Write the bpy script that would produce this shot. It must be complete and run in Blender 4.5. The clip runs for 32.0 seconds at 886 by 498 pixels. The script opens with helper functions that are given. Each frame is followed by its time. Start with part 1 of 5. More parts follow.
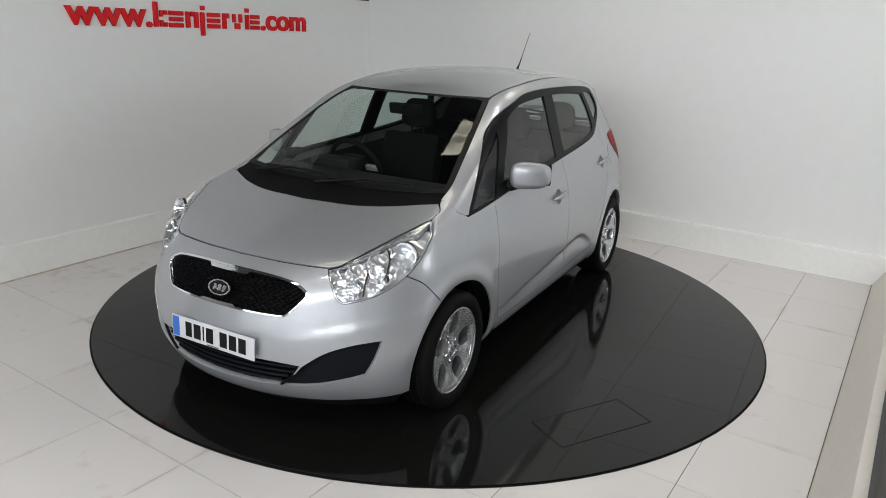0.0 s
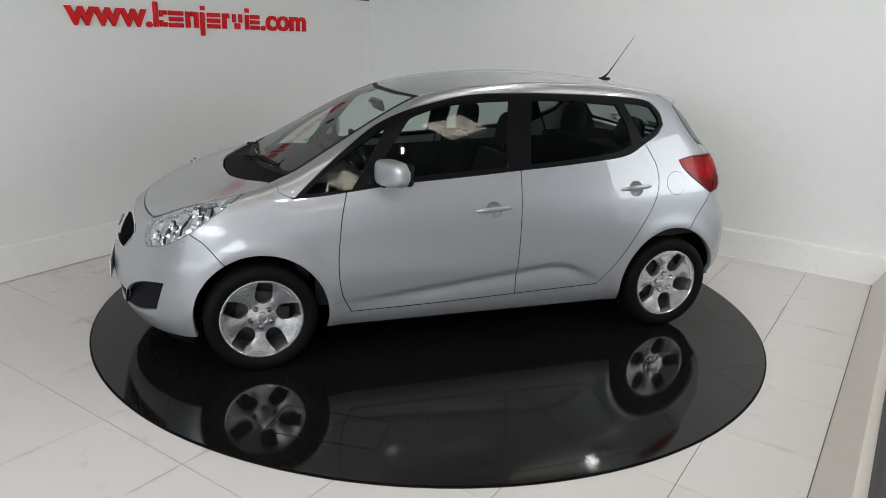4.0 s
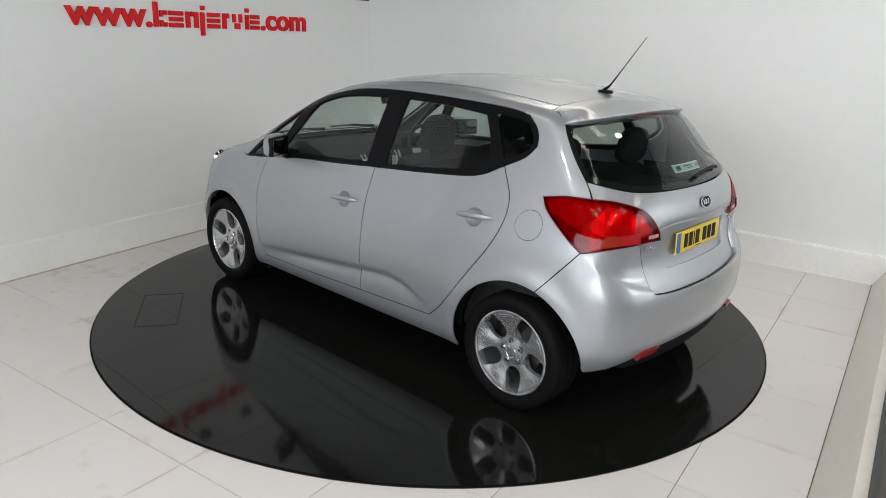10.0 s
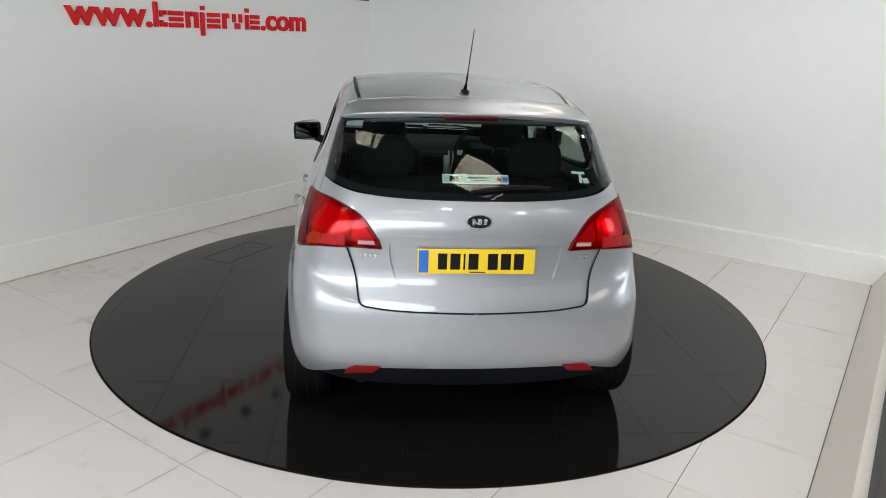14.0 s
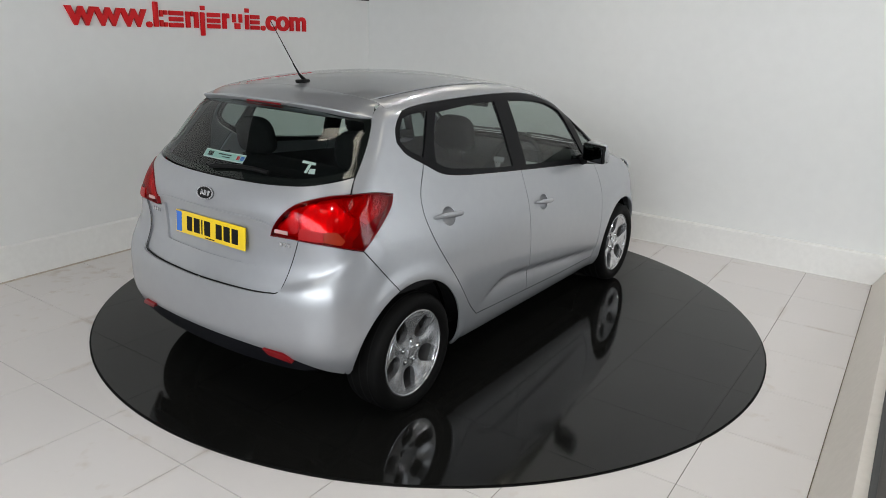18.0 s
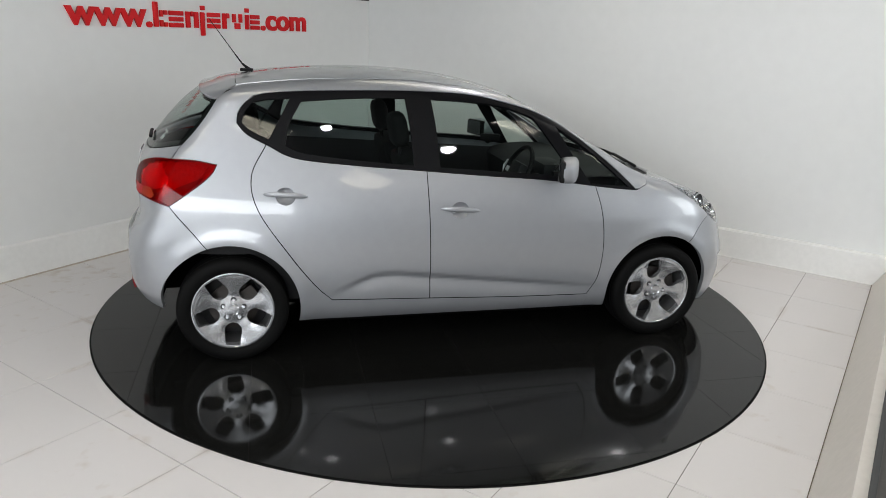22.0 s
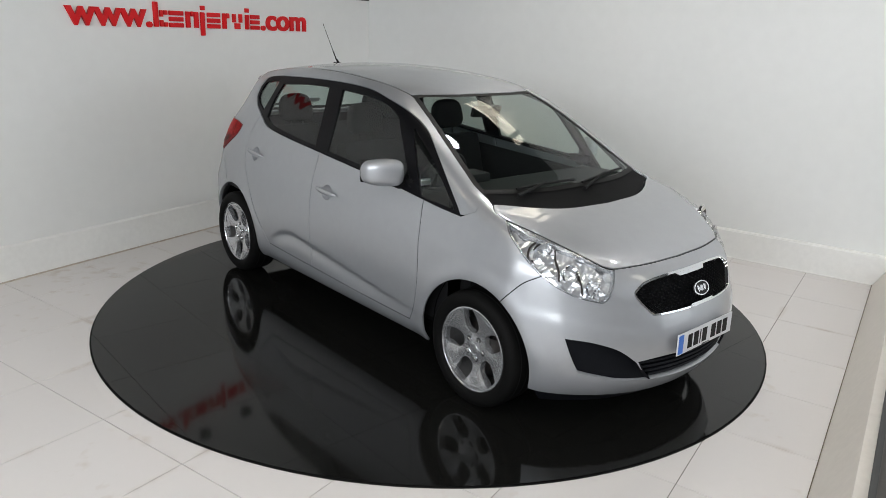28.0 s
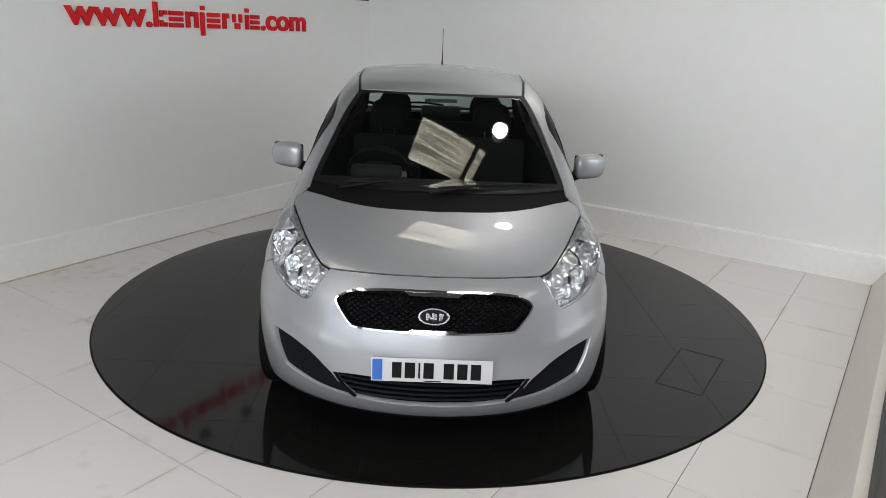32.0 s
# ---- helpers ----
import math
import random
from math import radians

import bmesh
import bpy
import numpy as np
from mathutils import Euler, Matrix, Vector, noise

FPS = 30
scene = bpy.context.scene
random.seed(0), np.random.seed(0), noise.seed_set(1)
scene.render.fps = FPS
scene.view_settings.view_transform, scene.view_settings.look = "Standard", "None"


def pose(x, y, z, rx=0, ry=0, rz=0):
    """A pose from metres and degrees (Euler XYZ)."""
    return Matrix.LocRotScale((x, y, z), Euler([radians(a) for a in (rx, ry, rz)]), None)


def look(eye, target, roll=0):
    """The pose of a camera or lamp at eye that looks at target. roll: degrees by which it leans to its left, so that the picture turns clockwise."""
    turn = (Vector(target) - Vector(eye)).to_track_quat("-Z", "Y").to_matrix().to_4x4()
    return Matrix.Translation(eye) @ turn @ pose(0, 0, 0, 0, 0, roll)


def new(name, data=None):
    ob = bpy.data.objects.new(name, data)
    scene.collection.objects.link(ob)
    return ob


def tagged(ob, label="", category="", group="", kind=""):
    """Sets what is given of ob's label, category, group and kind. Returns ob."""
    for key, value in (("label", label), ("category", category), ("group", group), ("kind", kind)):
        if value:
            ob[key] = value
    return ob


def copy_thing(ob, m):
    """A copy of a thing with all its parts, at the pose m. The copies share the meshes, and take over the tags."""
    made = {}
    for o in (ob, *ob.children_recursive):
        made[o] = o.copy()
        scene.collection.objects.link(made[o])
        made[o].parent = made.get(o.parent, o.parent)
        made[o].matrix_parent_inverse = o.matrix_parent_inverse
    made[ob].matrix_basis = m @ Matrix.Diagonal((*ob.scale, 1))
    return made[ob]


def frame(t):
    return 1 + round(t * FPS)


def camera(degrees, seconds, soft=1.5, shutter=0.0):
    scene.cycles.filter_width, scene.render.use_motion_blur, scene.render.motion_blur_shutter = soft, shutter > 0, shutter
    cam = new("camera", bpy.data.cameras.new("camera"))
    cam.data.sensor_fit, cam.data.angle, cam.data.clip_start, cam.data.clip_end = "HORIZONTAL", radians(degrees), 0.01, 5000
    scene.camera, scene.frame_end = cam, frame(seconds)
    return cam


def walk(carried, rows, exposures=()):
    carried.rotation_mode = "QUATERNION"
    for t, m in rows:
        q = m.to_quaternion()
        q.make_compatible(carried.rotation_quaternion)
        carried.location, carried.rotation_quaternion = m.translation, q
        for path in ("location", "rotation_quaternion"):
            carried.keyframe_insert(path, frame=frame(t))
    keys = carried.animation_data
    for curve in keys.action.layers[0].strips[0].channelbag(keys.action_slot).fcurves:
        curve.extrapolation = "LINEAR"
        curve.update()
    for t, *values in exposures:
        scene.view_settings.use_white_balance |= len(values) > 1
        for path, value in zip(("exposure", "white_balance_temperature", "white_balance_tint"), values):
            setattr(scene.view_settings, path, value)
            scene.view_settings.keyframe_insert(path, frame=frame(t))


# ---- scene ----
cam = camera(63.97, 32.0, soft=0.7)
EYE = (0.0, -4.8034, 1.8503)
VIEW = look(EYE, (0.0125, -3.8481, 1.5550), 2.47)
walk(cam, [(0, VIEW), (32, VIEW)], exposures=[(0, -0.12), (3, -0.15), (6, 0.0), (10, 0.06), (14, 0.06), (17, -0.24), (19, 0.05), (20, 0.06), (22, -0.02), (24, 0.03), (28, 0.03), (30, 0.02), (32, -0.12)])

# ---- world and light ----
world = bpy.data.worlds.new("world")
scene.world = world
world.use_nodes = True
world.node_tree.nodes["Background"].inputs["Color"].default_value = (0.8, 0.85, 0.9, 1)
world.node_tree.nodes["Background"].inputs["Strength"].default_value = 0.05
U, V = Vector((0.8271, -0.5621, 0)), Vector((0.5621, 0.8271, 0))
ROOM = Matrix(((U.x, V.x, 0, 0), (U.y, V.y, 0, 0), (0, 0, 1, 0), (0, 0, 0, 1)))
CEILING = 3.7
# the second lamp is unseen, added to light the sign wall's corner
LAMPS = ((0.38, 0.76), (2.45, 1.15), (0.48, -3.52), (2.45, -3.12), (3.95, -2.3))
LIGHT = 5.6
DAY = 1.2


day = new("daylight", bpy.data.lights.new("daylight", "AREA"))
day.data.shape, day.data.size, day.data.size_y = "RECTANGLE", 6.4, 1.5
day.data.energy, day.data.color = 240.0, (0.93, 0.97, 1.0)
# added lamp at assumed shop windows behind the camera, lighting the white walls
day.matrix_world = ROOM @ look((2.2, -6.89, 2.7), (2.2, -5.89, 2.65))

# added fill light from an unseen side window, to brighten the sign wall
side = new("side_fill", bpy.data.lights.new("side_fill", "AREA"))
side.data.shape, side.data.size, side.data.size_y = "RECTANGLE", 2.0, 1.5
side.data.energy, side.data.color = 60.0, (0.93, 0.97, 1.0)
side.matrix_world = ROOM @ look((6.6, 1.4, 2.7), (5.6, 1.5, 2.65))


# ---- materials ----
def material(name, colour, rough=0.5, metal=0.0, vary=0.08, grain=12.0, bump=0.0, bump_scale=60.0, coat=0.0, spec=0.5, emit=0.0, rough_vary=0.0):
    m = bpy.data.materials.new(name)
    m.use_nodes = True
    nt = m.node_tree
    b = nt.nodes["Principled BSDF"]
    b.inputs["Roughness"].default_value = rough
    b.inputs["Metallic"].default_value = metal
    b.inputs["Specular IOR Level"].default_value = spec
    b.inputs["Coat Weight"].default_value = coat
    b.inputs["Coat Roughness"].default_value = 0.02
    b.inputs["Base Color"].default_value = (*colour, 1)
    co = nt.nodes.new("ShaderNodeTexCoord")
    if vary:
        fine, wide = nt.nodes.new("ShaderNodeTexNoise"), nt.nodes.new("ShaderNodeTexNoise")
        fine.inputs["Scale"].default_value, wide.inputs["Scale"].default_value = grain * 6, grain / 6
        fine.inputs["Detail"].default_value = 4
        add = nt.nodes.new("ShaderNodeMath")
        add.operation = "ADD"
        ramp = nt.nodes.new("ShaderNodeMapRange")
        ramp.inputs["From Min"].default_value, ramp.inputs["From Max"].default_value = 0.6, 1.4
        ramp.inputs["To Min"].default_value, ramp.inputs["To Max"].default_value = 1 - vary, 1 + vary
        mul = nt.nodes.new("ShaderNodeVectorMath")
        mul.operation = "SCALE"
        mul.inputs[0].default_value = colour
        for n in (fine, wide):
            nt.links.new(co.outputs["Object"], n.inputs["Vector"])
        nt.links.new(fine.outputs["Fac"], add.inputs[0])
        nt.links.new(wide.outputs["Fac"], add.inputs[1])
        nt.links.new(add.outputs[0], ramp.inputs["Value"])
        nt.links.new(ramp.outputs[0], mul.inputs["Scale"])
        nt.links.new(mul.outputs[0], b.inputs["Base Color"])
        if rough_vary:
            rr = nt.nodes.new("ShaderNodeMapRange")
            rr.inputs["To Min"].default_value, rr.inputs["To Max"].default_value = rough - rough_vary, rough + rough_vary
            nt.links.new(wide.outputs["Fac"], rr.inputs["Value"])
            nt.links.new(rr.outputs[0], b.inputs["Roughness"])
    if bump:
        n, bn = nt.nodes.new("ShaderNodeTexNoise"), nt.nodes.new("ShaderNodeBump")
        n.inputs["Scale"].default_value = bump_scale
        bn.inputs["Strength"].default_value, bn.inputs["Distance"].default_value = bump, 0.01
        nt.links.new(co.outputs["Object"], n.inputs["Vector"])
        nt.links.new(n.outputs["Fac"], bn.inputs["Height"])
        nt.links.new(bn.outputs[0], b.inputs["Normal"])
    if emit:
        b.inputs["Emission Color"].default_value = (*colour, 1)
        b.inputs["Emission Strength"].default_value = emit
    return m


def glass(name, tint, base=0.026, rough=0.0, slant=0.8):
    """A thin pane: what lies behind it, tinted, and the gloss of its face, stronger at a slant."""
    m = bpy.data.materials.new(name)
    m.use_nodes = True
    nt = m.node_tree
    nt.nodes.remove(nt.nodes["Principled BSDF"])
    clear, gloss, mix, lw, pw, ma = (nt.nodes.new("ShaderNode" + k) for k in ("BsdfTransparent", "BsdfGlossy", "MixShader", "LayerWeight", "Math", "Math"))
    clear.inputs["Color"].default_value = (*tint, 1)
    gloss.inputs["Roughness"].default_value = rough
    lw.inputs["Blend"].default_value = 0.5
    pw.operation, ma.operation = "POWER", "MULTIPLY_ADD"
    pw.inputs[1].default_value = 4.5
    ma.inputs[1].default_value, ma.inputs[2].default_value = slant, base
    nt.links.new(lw.outputs["Facing"], pw.inputs[0])
    nt.links.new(pw.outputs[0], ma.inputs[0])
    nt.links.new(ma.outputs[0], mix.inputs[0])
    nt.links.new(clear.outputs[0], mix.inputs[1])
    nt.links.new(gloss.outputs[0], mix.inputs[2])
    nt.links.new(mix.outputs[0], nt.nodes["Material Output"].inputs["Surface"])
    return m


def paint_material():
    """Silver metallic lacquer: flakes under a clear coat."""
    m = material("silver_lacquer", (0.368, 0.379, 0.400), rough=0.43, metal=0.57, vary=0.03, grain=3, coat=1.0)
    nt = m.node_tree
    b = nt.nodes["Principled BSDF"]
    co = [n for n in nt.nodes if n.type == "TEX_COORD"][0]
    vor, bn = nt.nodes.new("ShaderNodeTexVoronoi"), nt.nodes.new("ShaderNodeBump")
    vor.inputs["Scale"].default_value = 900
    bn.inputs["Strength"].default_value, bn.inputs["Distance"].default_value = 0.05, 0.002
    nt.links.new(co.outputs["Object"], vor.inputs["Vector"])
    nt.links.new(vor.outputs["Distance"], bn.inputs["Height"])
    nt.links.new(bn.outputs[0], b.inputs["Normal"])
    return m


def rooflight(name):
    """Weathered corrugated sheet that lets daylight through in stripes."""
    m = material(name, (0.9, 0.85, 0.72), rough=0.6, vary=0)
    nt = m.node_tree
    b = nt.nodes["Principled BSDF"]
    co = [n for n in nt.nodes if n.type == "TEX_COORD"][0]
    mp, wide, fine = nt.nodes.new("ShaderNodeMapping"), nt.nodes.new("ShaderNodeTexNoise"), nt.nodes.new("ShaderNodeTexNoise")
    mp.inputs["Scale"].default_value = (1.0, 27, 1)
    wide.inputs["Scale"].default_value, fine.inputs["Scale"].default_value = 1.0, 40
    wide.inputs["Detail"].default_value = 5
    ramp = nt.nodes.new("ShaderNodeValToRGB")
    ramp.color_ramp.elements[0].position, ramp.color_ramp.elements[0].color = 0.57, (0.16, 0.15, 0.125, 1)
    ramp.color_ramp.elements[1].position, ramp.color_ramp.elements[1].color = 0.68, (1.0, 0.94, 0.80, 1)
    mix = nt.nodes.new("ShaderNodeMath")
    mix.operation = "MULTIPLY_ADD"
    mix.inputs[1].default_value = 0.25
    nt.links.new(co.outputs["Object"], mp.inputs["Vector"])
    nt.links.new(mp.outputs[0], wide.inputs["Vector"])
    nt.links.new(co.outputs["Object"], fine.inputs["Vector"])
    nt.links.new(fine.outputs["Fac"], mix.inputs[0])
    nt.links.new(wide.outputs["Fac"], mix.inputs[2])
    nt.links.new(mix.outputs[0], ramp.inputs["Fac"])
    nt.links.new(ramp.outputs[0], b.inputs["Emission Color"])
    b.inputs["Emission Strength"].default_value = LIGHT
    return m


def tile_material():
    """Pale glazed tiles, each a shade of its own, with brownish scuffs."""
    m = material("floor_tile", (0.665, 0.636, 0.622), rough=0.24, vary=0.008, grain=5)
    nt = m.node_tree
    b = nt.nodes["Principled BSDF"]
    old = b.inputs["Base Color"].links[0].from_socket
    geo, n1, n2, info = (nt.nodes.new("ShaderNode" + k) for k in ("NewGeometry", "TexNoise", "TexNoise", "ObjectInfo"))
    n1.inputs["Scale"].default_value, n2.inputs["Scale"].default_value = 0.9, 9
    n1.inputs["Detail"].default_value, n2.inputs["Detail"].default_value = 3, 6
    mul, rng, mix, shade, sc = (nt.nodes.new("ShaderNode" + k) for k in ("Math", "MapRange", "Mix", "MapRange", "VectorMath"))
    mul.operation, mix.data_type, sc.operation = "MULTIPLY", "RGBA", "SCALE"
    rng.inputs["From Min"].default_value, rng.inputs["From Max"].default_value = 0.33, 0.47
    rng.inputs["To Max"].default_value = 0.62
    mix.inputs[7].default_value = (0.50, 0.42, 0.34, 1)
    shade.inputs["To Min"].default_value, shade.inputs["To Max"].default_value = 0.985, 1.015
    for n in (n1, n2):
        nt.links.new(geo.outputs["Position"], n.inputs["Vector"])
    nt.links.new(n1.outputs["Fac"], mul.inputs[0])
    nt.links.new(n2.outputs["Fac"], mul.inputs[1])
    nt.links.new(mul.outputs[0], rng.inputs["Value"])
    nt.links.new(info.outputs["Random"], shade.inputs["Value"])
    nt.links.new(old, sc.inputs[0])
    nt.links.new(shade.outputs[0], sc.inputs["Scale"])
    nt.links.new(rng.outputs[0], mix.inputs[0])
    nt.links.new(sc.outputs[0], mix.inputs[6])
    # brown dirt along the joints, in patches
    co = [n for n in nt.nodes if n.type == "TEX_COORD"][0]
    xyz, px, py, mn, near, n3, patch, both_, dirt = (nt.nodes.new("ShaderNode" + k) for k in ("SeparateXYZ", "Math", "Math", "Math", "MapRange", "TexNoise", "MapRange", "Math", "Mix"))
    px.operation = py.operation = "PINGPONG"
    px.inputs[1].default_value = py.inputs[1].default_value = 0.2978
    mn.operation, both_.operation, dirt.data_type = "MINIMUM", "MULTIPLY", "RGBA"
    near.inputs["From Min"].default_value, near.inputs["From Max"].default_value = 0.0, 0.03
    near.inputs["To Min"].default_value, near.inputs["To Max"].default_value = 0.5, 0.0
    n3.inputs["Scale"].default_value, n3.inputs["Detail"].default_value = 2.2, 5
    patch.inputs["From Min"].default_value, patch.inputs["From Max"].default_value = 0.53, 0.68
    dirt.inputs[7].default_value = (0.40, 0.31, 0.23, 1)
    nt.links.new(co.outputs["Object"], xyz.inputs[0])
    nt.links.new(xyz.outputs[0], px.inputs[0])
    nt.links.new(xyz.outputs[1], py.inputs[0])
    nt.links.new(px.outputs[0], mn.inputs[0])
    nt.links.new(py.outputs[0], mn.inputs[1])
    nt.links.new(mn.outputs[0], near.inputs["Value"])
    nt.links.new(geo.outputs["Position"], n3.inputs["Vector"])
    nt.links.new(n3.outputs["Fac"], patch.inputs["Value"])
    nt.links.new(near.outputs[0], both_.inputs[0])
    nt.links.new(patch.outputs[0], both_.inputs[1])
    nt.links.new(both_.outputs[0], dirt.inputs[0])
    nt.links.new(mix.outputs[2], dirt.inputs[6])
    nt.links.new(dirt.outputs[2], b.inputs["Base Color"])
    return m


PAINT = paint_material()
WALL = material("wall_paint", (0.782, 0.787, 0.778), rough=0.6, vary=0.025, grain=1.5, bump=0.05, bump_scale=180)
SKIRT = material("plinth_paint", (0.77, 0.765, 0.745), rough=0.45, vary=0.05, grain=4, bump=0.04)
TILE = tile_material()
HALL = material("hall_floor", (0.09, 0.083, 0.072), rough=0.5, vary=0.1)
KERB = material("kerb_paint", (0.655, 0.615, 0.565), rough=0.5, vary=0.06, grain=4, bump=0.04)
FOOTGRIME = material("foot_grime", (0.48, 0.42, 0.35), rough=0.7, vary=0.3, grain=3)
GROUT = material("grout", (0.085, 0.075, 0.068), rough=0.9, vary=0.2)
BLACKTILE = material("black_tile", (0.007, 0.007, 0.0065), rough=0.075, vary=0.25, grain=6, rough_vary=0.03, spec=0.30)
BLACKGROUT = material("dark_grout", (0.022, 0.021, 0.02), rough=0.8, spec=0.1, vary=0.5, grain=4)
JOINTDIRT = material("joint_dirt", (0.17, 0.138, 0.105), rough=0.85, vary=0.4, grain=5)
BLACKGAP = material("black_joint", (0.006, 0.006, 0.006), rough=0.7, spec=0.1, vary=0.1)
RED = material("red_acrylic", (0.66, 0.010, 0.014), rough=0.3, vary=0.05, spec=0.2)
CEIL = material("ceiling_paint", (0.045, 0.045, 0.047), rough=0.8, vary=0.04)
UNSEENWALL = material("unseen_wall", (0.16, 0.15, 0.14), rough=0.7, vary=0.08)
FARWALL = material("showroom_wall", (0.22, 0.22, 0.215), rough=0.7, vary=0.05)
DARKTRIM = material("dark_trim", (0.03, 0.03, 0.03), rough=0.5, vary=0.1)
LAMP = rooflight("rooflight_sheet")
LAMPROUND = material("lamp_lens", (1.0, 0.985, 0.975), rough=0.5, vary=0, emit=202.0)
# glow of the added window panes, in place of sky light
PANEGLOW = material("window_glow", (0.90, 0.95, 1.0), rough=0.3, vary=0, emit=DAY)
LOUVRE = material("louvre_metal", (0.5, 0.47, 0.40), rough=0.4, metal=0.6, vary=0.15)
PLASTIC = material("black_plastic", (0.005, 0.005, 0.0055), spec=0.16, rough=0.55, vary=0.12, grain=20, bump=0.15, bump_scale=500)
GLOSSBLACK = material("black_gloss", (0.005, 0.005, 0.006), rough=0.36, spec=0.09, vary=0.05)
DARKPLASTIC = material("grey_plastic", (0.005, 0.0055, 0.0075), spec=0.09, rough=0.55, vary=0.1, grain=20, bump=0.1, bump_scale=400)
RUBBER = material("tyre_rubber", (0.004, 0.004, 0.004), spec=0.09, rough=0.65, vary=0.2, grain=20, bump=0.1, bump_scale=200)
ALLOY = material("alloy_silver", (0.55, 0.56, 0.58), rough=0.26, metal=0.8, vary=0.04, coat=0.4)
DISCSTEEL = material("brake_steel", (0.05, 0.045, 0.042), rough=0.5, metal=0.9, vary=0.2)
BARREL = material("barrel_grey", (0.11, 0.11, 0.11), rough=0.45, metal=0.5, vary=0.15)
SCUTTLE = material("scuttle_plastic", (0.005, 0.005, 0.0055), spec=0.06, rough=0.6, vary=0.1, grain=20, bump=0.1, bump_scale=400)
HOUSING = material("housing_felt", (0.0025, 0.0025, 0.0025), rough=0.9, spec=0.02, vary=0.2)
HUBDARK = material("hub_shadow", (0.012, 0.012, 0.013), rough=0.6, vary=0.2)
CHROME = material("chrome", (0.85, 0.86, 0.88), rough=0.07, metal=1.0, vary=0.02)
CLOTH = material("seat_cloth", (0.007, 0.007, 0.0075), spec=0.2, rough=0.9, vary=0.05, grain=6)
DASH = material("dashboard_plastic", (0.009, 0.009, 0.010), rough=0.7, spec=0.3, vary=0.05, grain=6)
PALETRIM = material("pale_lining", (0.13, 0.13, 0.125), rough=0.85, vary=0.05)
REDLENS = material("red_lens", (0.36, 0.004, 0.008), rough=0.14, vary=0.12, grain=8, coat=1.0, bump=0.5, bump_scale=70)
DEEPRED = material("deep_red_lens", (0.17, 0.003, 0.006), rough=0.3, spec=0.2, vary=0.1)
AMBER = material("amber_lens", (0.26, 0.020, 0.006), rough=0.35, vary=0.1, spec=0.12)
REFLECTOR = material("bright_reflector", (0.76, 0.77, 0.79), rough=0.13, metal=0.68, vary=0.05, grain=8)
MIRROR = material("mirror_glass", (0.06, 0.062, 0.065), rough=0.02, metal=1.0, vary=0.02)
SILVERLENS = material("lamp_reflector", (0.78, 0.79, 0.80), rough=0.25, metal=0.45, vary=0.1, grain=8)
PLATEWHITE = material("plate_white", (0.60, 0.60, 0.63), rough=0.3, vary=0.02)
PLATEYELLOW = material("plate_yellow", (0.80, 0.56, 0.02), rough=0.3, vary=0.02)
PLATEBLUE = material("plate_blue", (0.03, 0.14, 0.52), rough=0.3, vary=0.02)
PLATEBLACK = material("plate_black", (0.007, 0.007, 0.007), spec=0.15, rough=0.5, vary=0.02)
WHITEPRINT = material("white_print", (0.75, 0.78, 0.78), rough=0.5, vary=0.02)
ROSELENS = material("rose_lens", (0.36, 0.012, 0.014), rough=0.35, spec=0.12, vary=0.1, grain=30, bump=0.2, bump_scale=300)
PINKLENS = material("pale_pink_lens", (0.50, 0.28, 0.28), rough=0.2, vary=0.05)
TEALPRINT = material("pale_green_print", (0.38, 0.58, 0.55), rough=0.5, vary=0.02)
PANE = glass("tinted_glass", (0.80, 0.87, 0.84), 0.06)
DARKPANE = glass("dark_tinted_glass", (0.66, 0.74, 0.71), 0.06)
QUARTERPANE = glass("quarter_glass", (0.36, 0.41, 0.40), 0.06)
REDGLASS = glass("red_lens_glass", (0.80, 0.018, 0.034), 0.02, 0.03, 0.4)
CLEAR = glass("clear_lens", (0.95, 0.96, 0.97), 0.03)


# ---- small mesh helpers ----
def smooth(me, angle=40):
    me.shade_smooth() if hasattr(me, "shade_smooth") else None
    me.set_sharp_from_angle(angle=radians(angle))


def part(name, bm, mat, parent=None, label="", sharp=40):
    """Links a bmesh as one mesh object under a thing or part."""
    me = bpy.data.meshes.new(name)
    bmesh.ops.recalc_face_normals(bm, faces=bm.faces)
    bm.to_mesh(me)
    bm.free()
    me.materials.append(mat)
    smooth(me, sharp)
    ob = new(name, me)
    ob.parent = parent
    return tagged(ob, label)


def share(name, me, parent, m=None, label=""):
    ob = new(name, me)
    ob.parent = parent
    if m is not None:
        ob.matrix_basis = m
    return tagged(ob, label)


def box(bm, x0, x1, y0, y1, z0, z1, m=None, bevel=0.0):
    r = bmesh.ops.create_cube(bm, size=1.0)
    vs = r["verts"]
    t = Matrix.Translation(((x0 + x1) / 2, (y0 + y1) / 2, (z0 + z1) / 2)) @ Matrix.Diagonal((x1 - x0, y1 - y0, z1 - z0, 1))
    bmesh.ops.transform(bm, matrix=(m @ t) if m is not None else t, verts=vs)
    if bevel:
        es = {e for v in vs for e in v.link_edges}
        bmesh.ops.bevel(bm, geom=list(es), offset=bevel, segments=2, affect="EDGES", profile=0.6)
    return bm


def boxes(*dims, bevel=0.0):
    bm = bmesh.new()
    for d in dims:
        box(bm, *d, bevel=bevel)
    return bm


